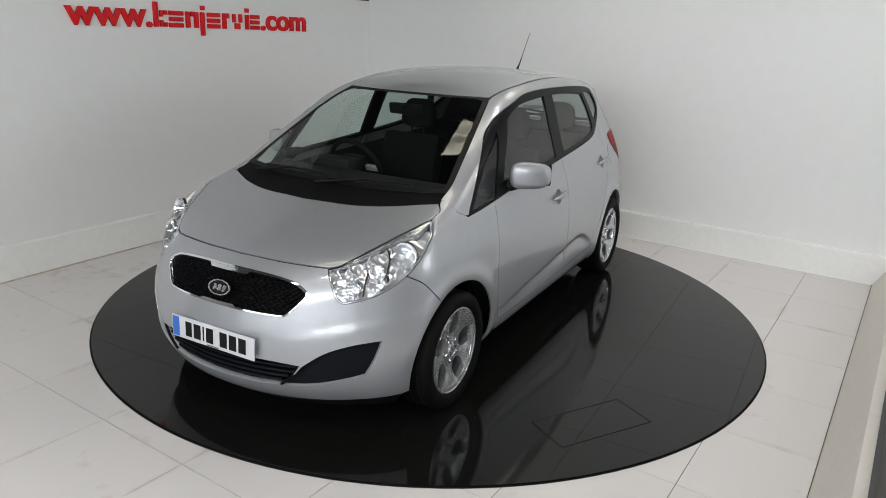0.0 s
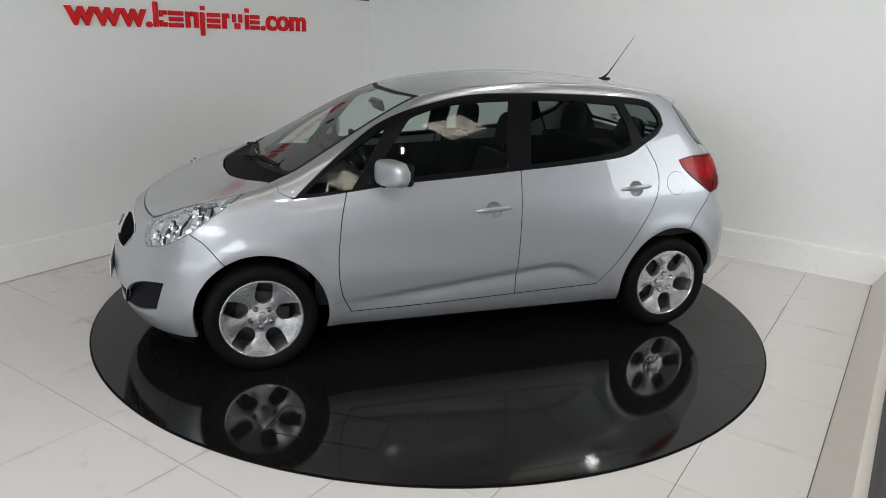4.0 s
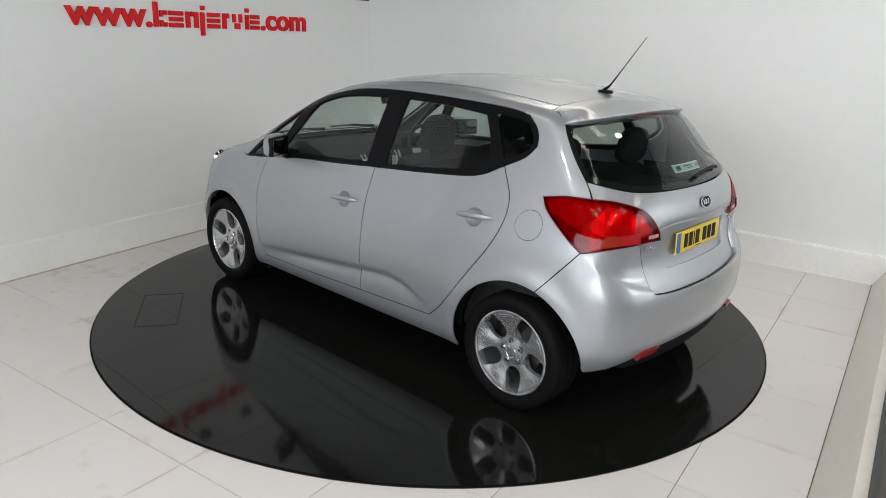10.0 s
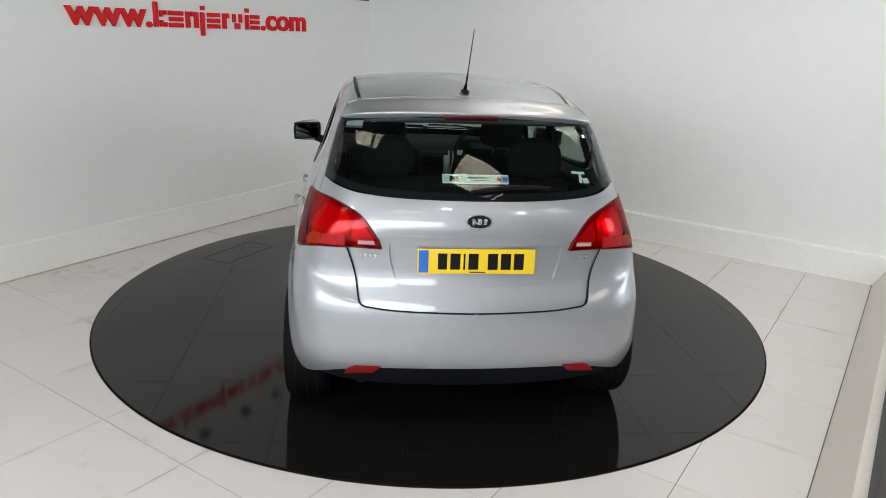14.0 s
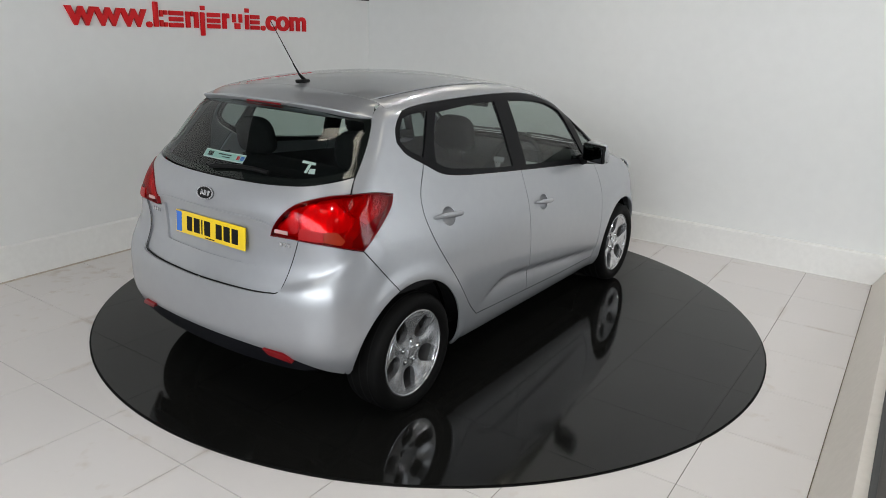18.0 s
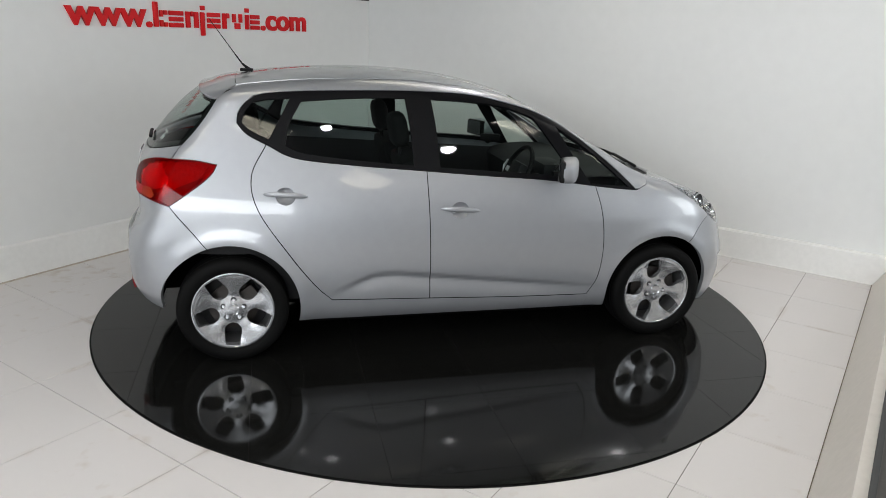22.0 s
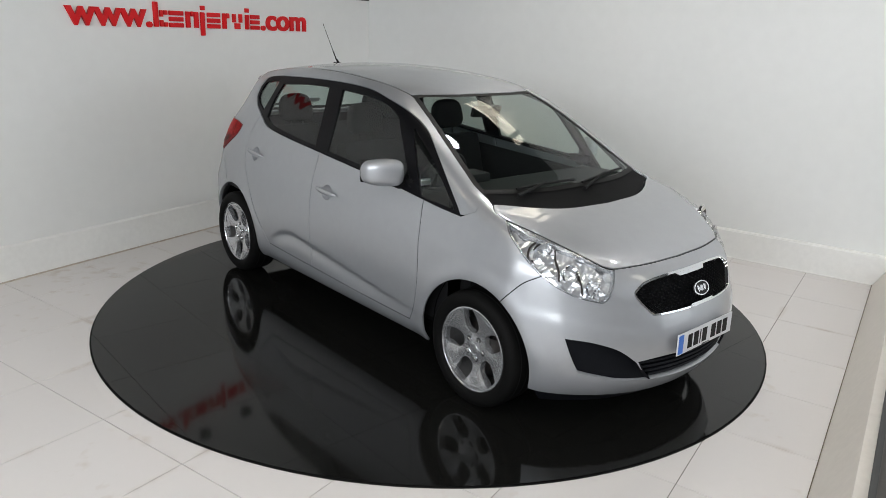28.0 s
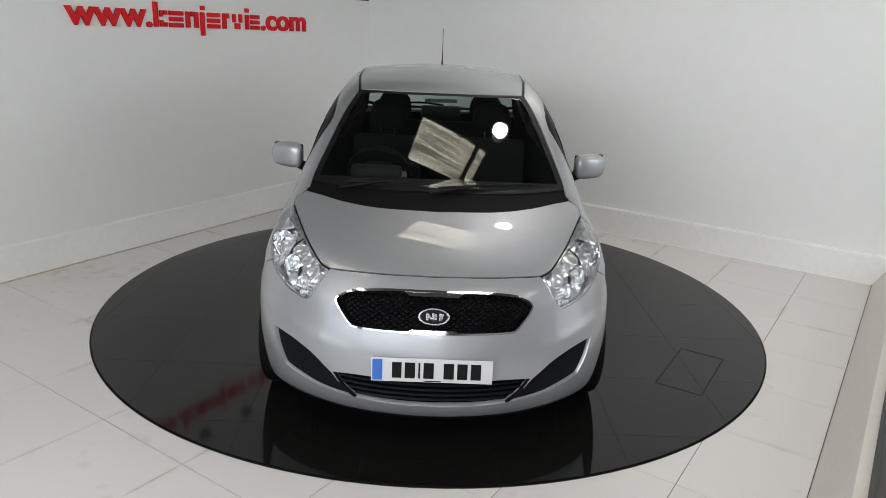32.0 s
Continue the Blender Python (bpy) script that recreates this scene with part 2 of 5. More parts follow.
def lathe(profile, steps=48, axis="Y"):
    """Turns (radius, depth) pairs about an axis."""
    bm = bmesh.new()
    rings = []
    for r, d in profile:
        ring = []
        for i in range(steps):
            a = 2 * math.pi * i / steps
            c, s = r * math.cos(a), r * math.sin(a)
            ring.append(bm.verts.new((c, d, s) if axis == "Y" else (c, s, d)))
        rings.append(ring)
    for a, b in zip(rings, rings[1:]):
        for i in range(steps):
            j = (i + 1) % steps
            bm.faces.new((a[i], a[j], b[j], b[i]))
    return bm


def prism(pts, z0, z1):
    bm = bmesh.new()
    lo, hi = [bm.verts.new((x, y, z0)) for x, y in pts], [bm.verts.new((x, y, z1)) for x, y in pts]
    bm.faces.new(lo), bm.faces.new(hi)
    for i in range(len(pts)):
        j = (i + 1) % len(pts)
        bm.faces.new((lo[i], lo[j], hi[j], hi[i]))
    return bm


def rod(bm, a, b, r0, r1=None, steps=10):
    a, b = Vector(a), Vector(b)
    q = (b - a).to_track_quat("Z", "Y").to_matrix().to_4x4()
    bmesh.ops.create_cone(bm, cap_ends=True, segments=steps, radius1=r0, radius2=r0 if r1 is None else r1, depth=(b - a).length, matrix=Matrix.Translation((a + b) / 2) @ q)
    return bm


def tube(pts, r, steps=8):
    """One continuous rod along a line of points."""
    bm, rings = bmesh.new(), []
    pts = [Vector(p) for p in pts]
    for i, p in enumerate(pts):
        d = (pts[min(i + 1, len(pts) - 1)] - pts[max(i - 1, 0)]).normalized()
        a = d.cross(Vector((0.3, 0.1, 1))).normalized()
        b = d.cross(a)
        rings.append([bm.verts.new(p + (a * math.cos(t) + b * math.sin(t)) * r) for t in np.linspace(0, 2 * math.pi, steps, endpoint=False)])
    for p, q in zip(rings, rings[1:]):
        for i in range(steps):
            bm.faces.new((p[i], p[(i + 1) % steps], q[(i + 1) % steps], q[i]))
    bm.faces.new(rings[0]), bm.faces.new(rings[-1])
    return bm


def text_mesh(words, height, depth, width=None, bold=0.0):
    """Built-in lettering as a mesh: x along the line, y up, set to a given capital height and total width."""
    cu = bpy.data.curves.new("lettering", "FONT")
    cu.body, cu.extrude, cu.offset = words, 0.5, bold
    ob = new("lettering", cu)
    bpy.context.view_layer.update()
    me = bpy.data.meshes.new_from_object(ob.evaluated_get(bpy.context.evaluated_depsgraph_get()))
    bpy.data.objects.remove(ob)
    co = np.empty(len(me.vertices) * 3)
    me.vertices.foreach_get("co", co)
    co = co.reshape(-1, 3)
    co[:, 0] -= co[:, 0].min()
    sx = (width / co[:, 0].max()) if width else height / 0.73
    co *= (sx, height / 0.73, depth)
    me.vertices.foreach_set("co", co.ravel())
    return me


# ---- the room: two walls that meet behind the turntable ----
FLOOR_Z = -0.008
SIGN_WALL = pose(-0.8723, 3.7691, 0, 0, 0, 59.01)      # x runs along the wall to the corner, the room lies at -y


def room():
    far = 7.0
    fl = part("floor", boxes((-4.2, far, -7.4, 3.2, FLOOR_Z - 0.15, FLOOR_Z - 0.003)), GROUT)
    fl.matrix_basis = ROOM
    tagged(fl, "pale beige glossy floor tiles with thin dark joints", "floor", kind="structure")
    f2 = part("floor_hall", boxes((2.83, far, -7.3, 2.66, FLOOR_Z - 0.002, FLOOR_Z + 0.004), (-8.0, 2.56, -7.3, -6.0, FLOOR_Z - 0.002, FLOOR_Z + 0.002)), HALL)
    f2.matrix_basis = ROOM
    tagged(f2, "brown floor of the showroom beyond the kerb", "floor", kind="structure")
    w = part("wall_right", boxes((-3.4, far, 2.66, 2.86, FLOOR_Z, CEILING)), WALL)
    w.matrix_basis = ROOM
    tagged(w, "plain white painted wall", "wall", kind="structure")
    w = part("wall_sign", boxes((-6.3, 0.25, 0.0, 0.2, FLOOR_Z, CEILING)), WALL)
    w.matrix_basis = SIGN_WALL
    tagged(w, "plain white painted wall behind the red lettering", "wall", kind="structure")
    # unseen dark wall, added to cut the light coming from the left
    w = part("wall_unseen", boxes((-12.5, -6.3, 0.0, 0.2, FLOOR_Z, CEILING)), UNSEENWALL)
    w.matrix_basis = SIGN_WALL
    tagged(w, "plain dark wall out of view, added to cut light from the left", "wall", kind="structure")
    for n, d in (("wall_back", (-8.0, far, -7.4, -7.2, FLOOR_Z, CEILING)), ("wall_side", (far - 0.2, far, -7.3, 2.66, FLOOR_Z, CEILING))):
        w = part(n, boxes(d), FARWALL)
        w.matrix_basis = ROOM
        tagged(w, "plain light wall of the showroom", "wall", kind="structure")
    # added unseen shop windows behind and beside the camera: large panes glow as daylight
    spots = [pose(u, -7.2, 0) for u in (-0.7, 2.0, 4.7)] + [pose(6.8, v, 0, 0, 0, 90) for v in (1.38,)]
    for k, m in enumerate(spots):
        th = new("window_%d" % (k + 1))
        th.matrix_basis = ROOM @ m
        tagged(th, "tall added shop window, out of view, with a dark metal frame", "window", kind="structure")
        bm = boxes((-1.25, -1.19, 0, .05, .3, 3.1), (1.19, 1.25, 0, .05, .3, 3.1), (-1.19, 1.19, 0, .05, .3, .36), (-1.19, 1.19, 0, .05, 3.04, 3.1), (-.03, .03, 0, .05, .36, 3.04))
        part("window_frame", bm, DARKTRIM, th)
        for x in (-.61, .61):
            part("window_pane", boxes((x - .58, x + .58, 0.002, .012, .36, 3.04)), PANEGLOW, th, "glowing pane that lights the room like overcast daylight")
    c = part("ceiling", boxes((-12, far, -8, 4.0, CEILING, CEILING + 0.2)), CEIL)
    c.matrix_basis = ROOM
    tagged(c, "dark painted roof underside", "ceiling", kind="structure")
    # sloped plinths at the foot of the walls
    def plinth(name, x0, x1, m, h=0.235, t=0.05, lean=0.03, label="off-white low plinth along the wall", mat=None):
        bm = bmesh.new()
        a = [(-t - lean, FLOOR_Z), (-t, h - 0.012), (-t + 0.012, h), (0.0, h), (0.0, FLOOR_Z)]
        r0, r1 = [bm.verts.new((x0, y, z)) for y, z in a], [bm.verts.new((x1, y, z)) for y, z in a]
        bm.faces.new(r0), bm.faces.new(r1)
        for i in range(5):
            bm.faces.new((r0[i], r0[(i + 1) % 5], r1[(i + 1) % 5], r1[i]))
        ob = part(name, bm, mat or SKIRT, sharp=30)
        ob.matrix_basis = m
        return tagged(ob, label, "plinth", kind="structure")
    plinth("baseboard_right", -3.0, 3.1, ROOM @ Matrix.Translation((0, 2.66, 0)))
    plinth("baseboard_sign", -6.3, 0.0, SIGN_WALL, t=0.02, lean=0.06)
    plinth("baseboard_side", -6.0, 2.62, ROOM @ Matrix.Translation((2.80, 0, 0)) @ pose(0, 0, 0, 0, 0, 90) @ Matrix.Diagonal((1, -1, 1, 1)), h=0.24, t=0.06, lean=0.1375, label="beige sloped kerb beside the tiled floor", mat=KERB)
    # added strips; the brown one stands for grime and shade at the plinth's foot
    for n, m, x0, x1 in (("foot_strip_right", ROOM @ pose(0, 2.58, 0), -3.0, 2.6), ("foot_strip_sign", SIGN_WALL @ pose(0, -0.08, 0), -6.3, -0.1)):
        b = part(n, boxes((x0, x1, -0.012 if "sign" in n else -0.005, 0.004, FLOOR_Z - 0.002, FLOOR_Z + 0.008), bevel=0.003), FOOTGRIME if "sign" in n else SKIRT)
        b.matrix_basis = m
        tagged(b, "brown strip put in for the grime and shade at the plinth's foot" if "sign" in n else "off-white strip at the foot of the plinth", "trim", kind="structure")
    b = part("kerb_joint", boxes((2.5985, 2.6025, -6.0, 2.58, FLOOR_Z - 0.02, FLOOR_Z + 0.003)), JOINTDIRT)
    b.matrix_basis = ROOM
    tagged(b, "dirty brown joint along the kerb", "trim", kind="structure")
    t = part("trim_kerb", boxes((2.80, 2.825, -6.0, 2.6, FLOOR_Z, 0.262)), DARKTRIM)
    t.matrix_basis = ROOM
    tagged(t, "dark metal edge trim on the kerb", "trim", kind="structure")
    t = part("trim_wall", boxes((-1.15, 0.0, -0.022, 0.0, 2.125, 2.14)), DARKTRIM)
    t.matrix_basis = SIGN_WALL
    tagged(t, "thin dark trim line on the wall", "trim", kind="structure")
    # tiles, 0.6 m square
    pitch, u0, v0 = 0.599, -0.284, -2.35
    me = None
    for i in range(-6, 5):
        for j in range(-6, 9):
            x, y = u0 + i * pitch, v0 + j * pitch
            x1, y1 = min(x + pitch - 0.0032, 2.598), min(y + pitch - 0.0032, 2.62)
            if y1 - y < 0.05 or x1 - x < 0.05:
                continue
            whole = x1 < 2.59 and y1 < 2.61
            if whole and me is not None:
                ob = share("tile", me, fl, Matrix.Translation((x, y, 0)))
                continue
            ob = part("tile", boxes((0, x1 - x, 0, y1 - y, FLOOR_Z - 0.01, FLOOR_Z), bevel=0.0012), TILE, fl, sharp=8)
            ob.matrix_basis = Matrix.Translation((x, y, 0))
            if whole:
                me = ob.data


room()


def sign():
    """Raised red letters on the wall."""
    holder = new("wall_lettering")
    holder.matrix_basis = SIGN_WALL @ pose(0, -0.004, 0)
    tagged(holder, "raised red acrylic web address lettering on the white wall", "sign")
    me = text_mesh("www.", 0.2, 0.03, 0.74, 0.024)
    me2 = text_mesh(".com", 0.2, 0.03, 0.632, 0.024)
    for m, x0 in ((me, -3.66), (me2, -1.697)):
        m.materials.append(RED)
        share("lettering", m, holder, pose(x0, 0, 1.778, 90, 0, 0))
    # the name between them as plain upright and level bars
    low, high, stem, deep = -.003, .130, .043, .030

    def bar(x0, x1, z0, z1):
        ob = part("lettering", boxes((x0, x1, -deep / 2, deep / 2, z0, z1), bevel=.006), RED, holder)
        ob.matrix_basis = pose(-2.90, 0, 1.778)
    for x, top in ((.0, .193), (.323, high), (.412, high), (.729, high), (1.005, .128)):
        bar(x, x + stem, low, top)
    for x, wide, z0, z1 in ((.060, .030, .0, .052), (.060, .030, .078, .130), (.098, .036, .0, .036), (.098, .036, .094, .130), (.378, .022, .09, .132), (.480, stem, -.066, high), (.776, .03, .088, .132), (.848, .036, .055, high), (.874, .062, low, .05), (.926, .036, .055, high)):
        bar(x, x + wide, z0, z1)
    for x in (.484, 1.004):
        bar(x, x + stem, .146, .185)
    for x, wide in ((.152, .142), (.556, .142), (1.070, .112)):
        for z in (low, .045, .093):
            bar(x, x + wide, z, z + .037)


sign()


def wall_spots():
    """Three small dark brackets above the lettering."""
    first = None
    for x in (-2.68, -2.13, -1.68):
        m = SIGN_WALL @ pose(x, 0, 2.13)
        if first:
            copy_thing(first, m)
            continue
        th = first = new("wall_bracket")
        th.matrix_basis = m
        tagged(th, "small black metal bracket on the wall above the lettering", "bracket", "brackets over the lettering")
        part("wall_plate", boxes((-.035, .035, -.012, -.001, -.04, .04), bevel=.004), DARKTRIM, th)
        part("head", boxes((-.05, .05, -.075, -.012, -.025, .03), bevel=.008), DARKTRIM, th)


wall_spots()


def ceiling_lights():
    def panel(u, v, a=0.92, b=0.54):
        th = new("rooflight")
        th.matrix_basis = ROOM @ pose(u, v, CEILING, 0, 0, 11)
        n, bm = 22, bmesh.new()
        rows = []
        for i in range(n * 2 + 1):
            y = -b / 2 + b * i / (2 * n)
            z = -0.020 + 0.008 * math.sin(i * math.pi / 2)
            rows.append([bm.verts.new((x, y, z)) for x in (-a / 2, a / 2)])
        for p, q in zip(rows, rows[1:]):
            bm.faces.new((p[0], p[1], q[1], q[0]))
        part("corrugated_sheet", bm, LAMP, th, "weathered sheet glowing with daylight")
        part("beam", boxes((a * 0.33, a * 0.39, -b / 2, b / 2, -0.09, -0.03)), DARKTRIM, th, "dark beam across the rooflight")
        for k, d in enumerate(((-a / 2 - .04, a / 2 + .04, -b / 2 - .04, -b / 2, -.05, 0), (-a / 2 - .04, a / 2 + .04, b / 2, b / 2 + .04, -.05, 0), (-a / 2 - .04, -a / 2, -b / 2, b / 2, -.05, 0), (a / 2, a / 2 + .04, -b / 2, b / 2, -.05, 0))):
            part("frame", boxes(d), DARKTRIM, th)
        tagged(th, "weathered corrugated rooflight with a dark frame", "rooflight", "rooflights")
    for k in (0, 1, 2):
        for u, v in ((0.1, 2.45), (-0.05, 0.27), (-0.15, -2.2), (-0.15, -4.65)):
            if k < 1 or v < 1:
                panel(u + 2.3 * k, v + 0.4 * k)
    first = None
    for u, v in LAMPS:
        m = ROOM @ pose(u, v, CEILING - 0.35)
        if first:
            copy_thing(first, m)
            continue
        th = first = new("pendant_lamp")
        th.matrix_basis = m
        part("lens", lathe([(0.001, 0.0), (0.063, 0.003), (0.088, 0.010)], 32, "Z"), LAMPROUND, th, "bright round lens")
        part("shade", lathe([(0.088, 0.008), (0.098, 0.0), (0.104, 0.02), (0.08, 0.12), (0.04, 0.17), (0.001, 0.175)], 32, "Z"), WHITEPRINT, th)
        part("cord", rod(bmesh.new(), (0, 0, 0.17), (0, 0, 0.36), 0.008), DARKTRIM, th)
        tagged(th, "round white high-bay lamp hung from the roof", "pendant lamp", "pendant lamps")


ceiling_lights()


# ---- the turntable: a round of black tiles ----
TURN0, RATE, DISC = -119.3666, -10.3295, 2.2223


def turntable():
    th = new("turntable")
    tagged(th, "round glossy black tiled turntable set into the floor", "turntable")
    part("grout", lathe([(0.001, -0.0012), (DISC - 0.012, -0.0012), (DISC - 0.012, -0.005), (0.001, -0.005)], 120, "Z"), BLACKGROUT, th, "dark grey joints between the tiles")
    part("base", lathe([(0.001, -0.006), (DISC, -0.006), (DISC + 0.0006, -0.0075), (DISC + 0.010, -0.0072), (DISC + 0.010, -0.05), (0.001, -0.05)], 160, "Z"), BLACKGAP, th)
    pitch = 0.603
    rim_line = [(DISC * math.cos(2 * math.pi * k / 240), DISC * math.sin(2 * math.pi * k / 240)) for k in range(240)]

    def clip(poly, inside, cut):
        out = []
        for i in range(len(poly)):
            a, b = poly[i - 1], poly[i]
            if inside(a) != inside(b):
                out.append(cut(a, b))
            if inside(b):
                out.append(b)
        return out
    g = 0.0008
    for i in range(-4, 4):
        for j in range(-4, 5):
            x0, x1, y0, y1 = i * pitch - .04 + g, (i + 1) * pitch - .04 - g, j * pitch - .29 + g, (j + 1) * pitch - .29 - g
            poly = rim_line
            for ax, lim, sg in ((0, x0, 1), (0, x1, -1), (1, y0, 1), (1, y1, -1)):
                poly = clip(poly, lambda q: (q[ax] - lim) * sg >= 0, lambda a, b: tuple(a[k] + (b[k] - a[k]) * (lim - a[ax]) / (b[ax] - a[ax]) for k in (0, 1))) if poly else poly
            if len(poly) < 3:
                continue
            part("tile", prism(poly, -0.007, 0.0), BLACKTILE, th)
    for a, b, c, d in ((-.28, .28, -.127, -.124), (-.28, .28, .124, .127), (-.28, -.277, -.124, .124), (.277, .28, -.124, .124)):
        ob = part("hatch_joint", boxes((a, b, c, d, -0.002, 0.0012)), BLACKGAP, th, "thin joint round a floor hatch")
        ob.matrix_basis = pose(1.04, 1.53, 0, 0, 0, -32.5)
    return th


TABLE = turntable()


# ---- car body form: x forward, y to its left, z up, metres ----
def spline(*knots):
    """A smooth curve through (a, b) knots; straight on beyond its ends."""
    k = sorted(knots)
    x, y = np.array([q[0] for q in k], float), np.array([q[1] for q in k], float)
    n, h = len(k), np.diff(x)
    a, b = np.eye(n), np.zeros(n)
    for i in range(1, n - 1):
        a[i, i - 1:i + 2] = h[i - 1], 2 * (h[i - 1] + h[i]), h[i]
        b[i] = 6 * ((y[i + 1] - y[i]) / h[i] - (y[i] - y[i - 1]) / h[i - 1])
    m = np.linalg.solve(a, b)
    s0 = (y[1] - y[0]) / h[0] - h[0] * m[1] / 6
    s1 = (y[-1] - y[-2]) / h[-1] + h[-1] * m[-2] / 6

    def at(q):
        q = np.asarray(q, float)
        i = np.clip(np.searchsorted(x, q) - 1, 0, n - 2)
        u, v = x[i + 1] - q, q - x[i]
        r = (m[i] * u**3 + m[i + 1] * v**3) / (6 * h[i]) + (y[i] / h[i] - m[i] * h[i] / 6) * u + (y[i + 1] / h[i] - m[i + 1] * h[i] / 6) * v
        return np.where(q < x[0], y[0] + s0 * (q - x[0]), np.where(q > x[-1], y[-1] + s1 * (q - x[-1]), r))
    return at


def smax(a, b, k):
    h = np.maximum(k - np.abs(a - b), 0) / k
    return np.maximum(a, b) + h * h * k / 4


WIDTH = spline((.10, .81), (.2, .845), (.35, .872), (.5, .884), (.65, .884), (.8, .870), (.9, .850), (1.0, .817), (1.2, .745), (1.45, .652), (1.6, .59))
HOOD = spline((2.2, .60), (2.05, .715), (1.9, .808), (1.7, .897), (1.5, .968), (1.3, 1.025), (1.1, 1.06), (.5, 1.0))
CABIN = spline((1.6, .82), (1.3, 1.025), (1.14, 1.115), (.9, 1.24), (.65, 1.368), (.42, 1.475), (.11, 1.558), (-.26, 1.6), (-.63, 1.605), (-1.01, 1.58), (-1.35, 1.53), (-1.6, 1.475), (-1.9, 1.4))
NOSE = spline((.10, 1.915), (.2, 2.022), (.35, 2.083), (.48, 2.088), (.58, 2.065), (.67, 2.034), (.76, 2.003), (.84, 1.960), (.95, 1.86), (1.2, 1.6))
TAIL = spline((.10, 1.735), (.25, 1.845), (.4, 1.905), (.58, 1.918), (.7, 1.903), (.78, 1.865), (.88, 1.848), (1.0, 1.852), (1.1, 1.828), (1.2, 1.757), (1.35, 1.635), (1.5, 1.525), (1.65, 1.41))
ARCHES = ((1.305, .36), (-1.305, .362))


def form(x, y, z):
    """Below nought inside the car's body, above it outside."""
    y = np.abs(y)
    bow = np.clip(x + .3, 0, 1.4) / 1.4
    xt = x + .17 * bow * y * y
    xh = x + .10 * y * y
    w = WIDTH(z) - .052 * np.clip((x - .5) / 1.2, 0, None)**2 - .03 * np.clip((x - .5) / .6, 0, 1) * np.clip((z - .78) / .2, 0, 1) - .06 * np.clip((-.6 - x) / 1.0, 0, None)**2
    for cx, r in ARCHES:
        d = np.hypot(x - cx, z - .31)
        w = w + .014 * np.exp(-((d - r - .03) / .055)**2)
    # pressed crease low on the doors
    line = -smax(.105 * (x + .5) - .5, -.5 - .45 * (x + .5), .07) + .012
    e = (line - z) / .042
    fade = np.clip((x + .755) / .2, 0, 1) * np.clip((.95 - x) / .5, 0, 1)
    w = w - .016 * fade * np.exp(-np.clip(e, 0, None)**2 * .35) * (1 / (1 + np.exp(-e * 8)))
    side = y - w
    top = -smax(-(z - HOOD(xh) + .02 * y * y), -(z - CABIN(xt) + (.13 - .08 * np.clip((x + .1) / .7, 0, 1)) * y * y), .05)
    nose = x - NOSE(z) + .40 * y * y + .27 * y**4
    tail = -x - TAIL(z) + (.175 + .5 * np.clip(z - .95, 0, .3)) * y * y
    f = smax(side, top, np.clip(.085 - .05 * (x - .9) * (x > .9) - .02 * np.clip(-x, 0, 1), .065, .085))
    f = smax(f, nose, .10)
    return smax(f, tail, .18)


# ---- its outline in plan, along which the panels are drawn: s from the nose's middle to the tail's ----
RAD, HALF, FX, RX = .55, .31, 1.5, -1.35
S1 = HALF
S2 = S1 + RAD * math.pi / 2
S3 = S2 + FX - RX
S4 = S3 + RAD * math.pi / 2
SEND = S4 + HALF


def along(x, y):
    """The place s on the outline that belongs to a point (x, y), y not below nought."""
    if y <= HALF:
        return y if x > 0 else SEND - y
    if x > FX:
        return S1 + RAD * np.arctan2(y - HALF, x - FX)
    if x > RX:
        return S2 + FX - x
    return S3 + RAD * (math.pi / 2 - np.arctan2(y - HALF, RX - x))


def foot(s):
    """Points on the outline, and the ways inward."""
    s = np.asarray(s, float)
    flip = np.where((s < 0) | (s > SEND), -1.0, 1.0)
    s = np.where(s < 0, -s, np.where(s > SEND, 2 * SEND - s, s))
    a = np.clip((s - S1) / RAD, 0, math.pi / 2)
    b = np.clip((s - S3) / RAD, 0, math.pi / 2)
    g = a + b
    nx, ny = np.cos(g), np.sin(g)
    cx = FX - np.clip(s - S2, 0, FX - RX)
    cy = np.minimum(np.minimum(s, SEND - s), HALF)
    return np.stack([cx + RAD * nx, (cy + RAD * ny) * flip], -1), np.stack([-nx, -ny * flip], -1)


def on_side(s, z, sink=0.0):
    """The points of the body at s and height z."""
    s, z = np.broadcast_arrays(np.asarray(s, float), np.asarray(z, float))
    b, d = foot(s)
    lo, hi = np.full(s.shape, -.35), np.full(s.shape, .80)
    q = np.linspace(-.35, .8, 93)
    v = form(b[..., 0, None] + d[..., 0, None] * q, b[..., 1, None] + d[..., 1, None] * q, z[..., None] + 0 * q) < 0
    i = np.where(v.any(-1), v.argmax(-1), 92)
    lo, hi = q[np.maximum(i - 1, 0)], q[i]
    for _ in range(22):
        m = (lo + hi) / 2
        inside = form(b[..., 0] + d[..., 0] * m, b[..., 1] + d[..., 1] * m, z) < 0
        lo, hi = np.where(inside, lo, m), np.where(inside, m, hi)
    m = (lo + hi) / 2
    p = np.stack([b[..., 0] + d[..., 0] * m, b[..., 1] + d[..., 1] * m, z], -1)
    return p - sink * normals(p) if np.any(sink) else p


def on_top(x, y):
    x, y = np.broadcast_arrays(np.asarray(x, float), np.asarray(y, float))
    lo, hi = np.full(x.shape, .55), np.full(x.shape, 1.75)
    for _ in range(26):
        m = (lo + hi) / 2
        inside = form(x, y, m) < 0
        lo, hi = np.where(inside, m, lo), np.where(inside, hi, m)
    return np.stack([x, y, (lo + hi) / 2], -1)


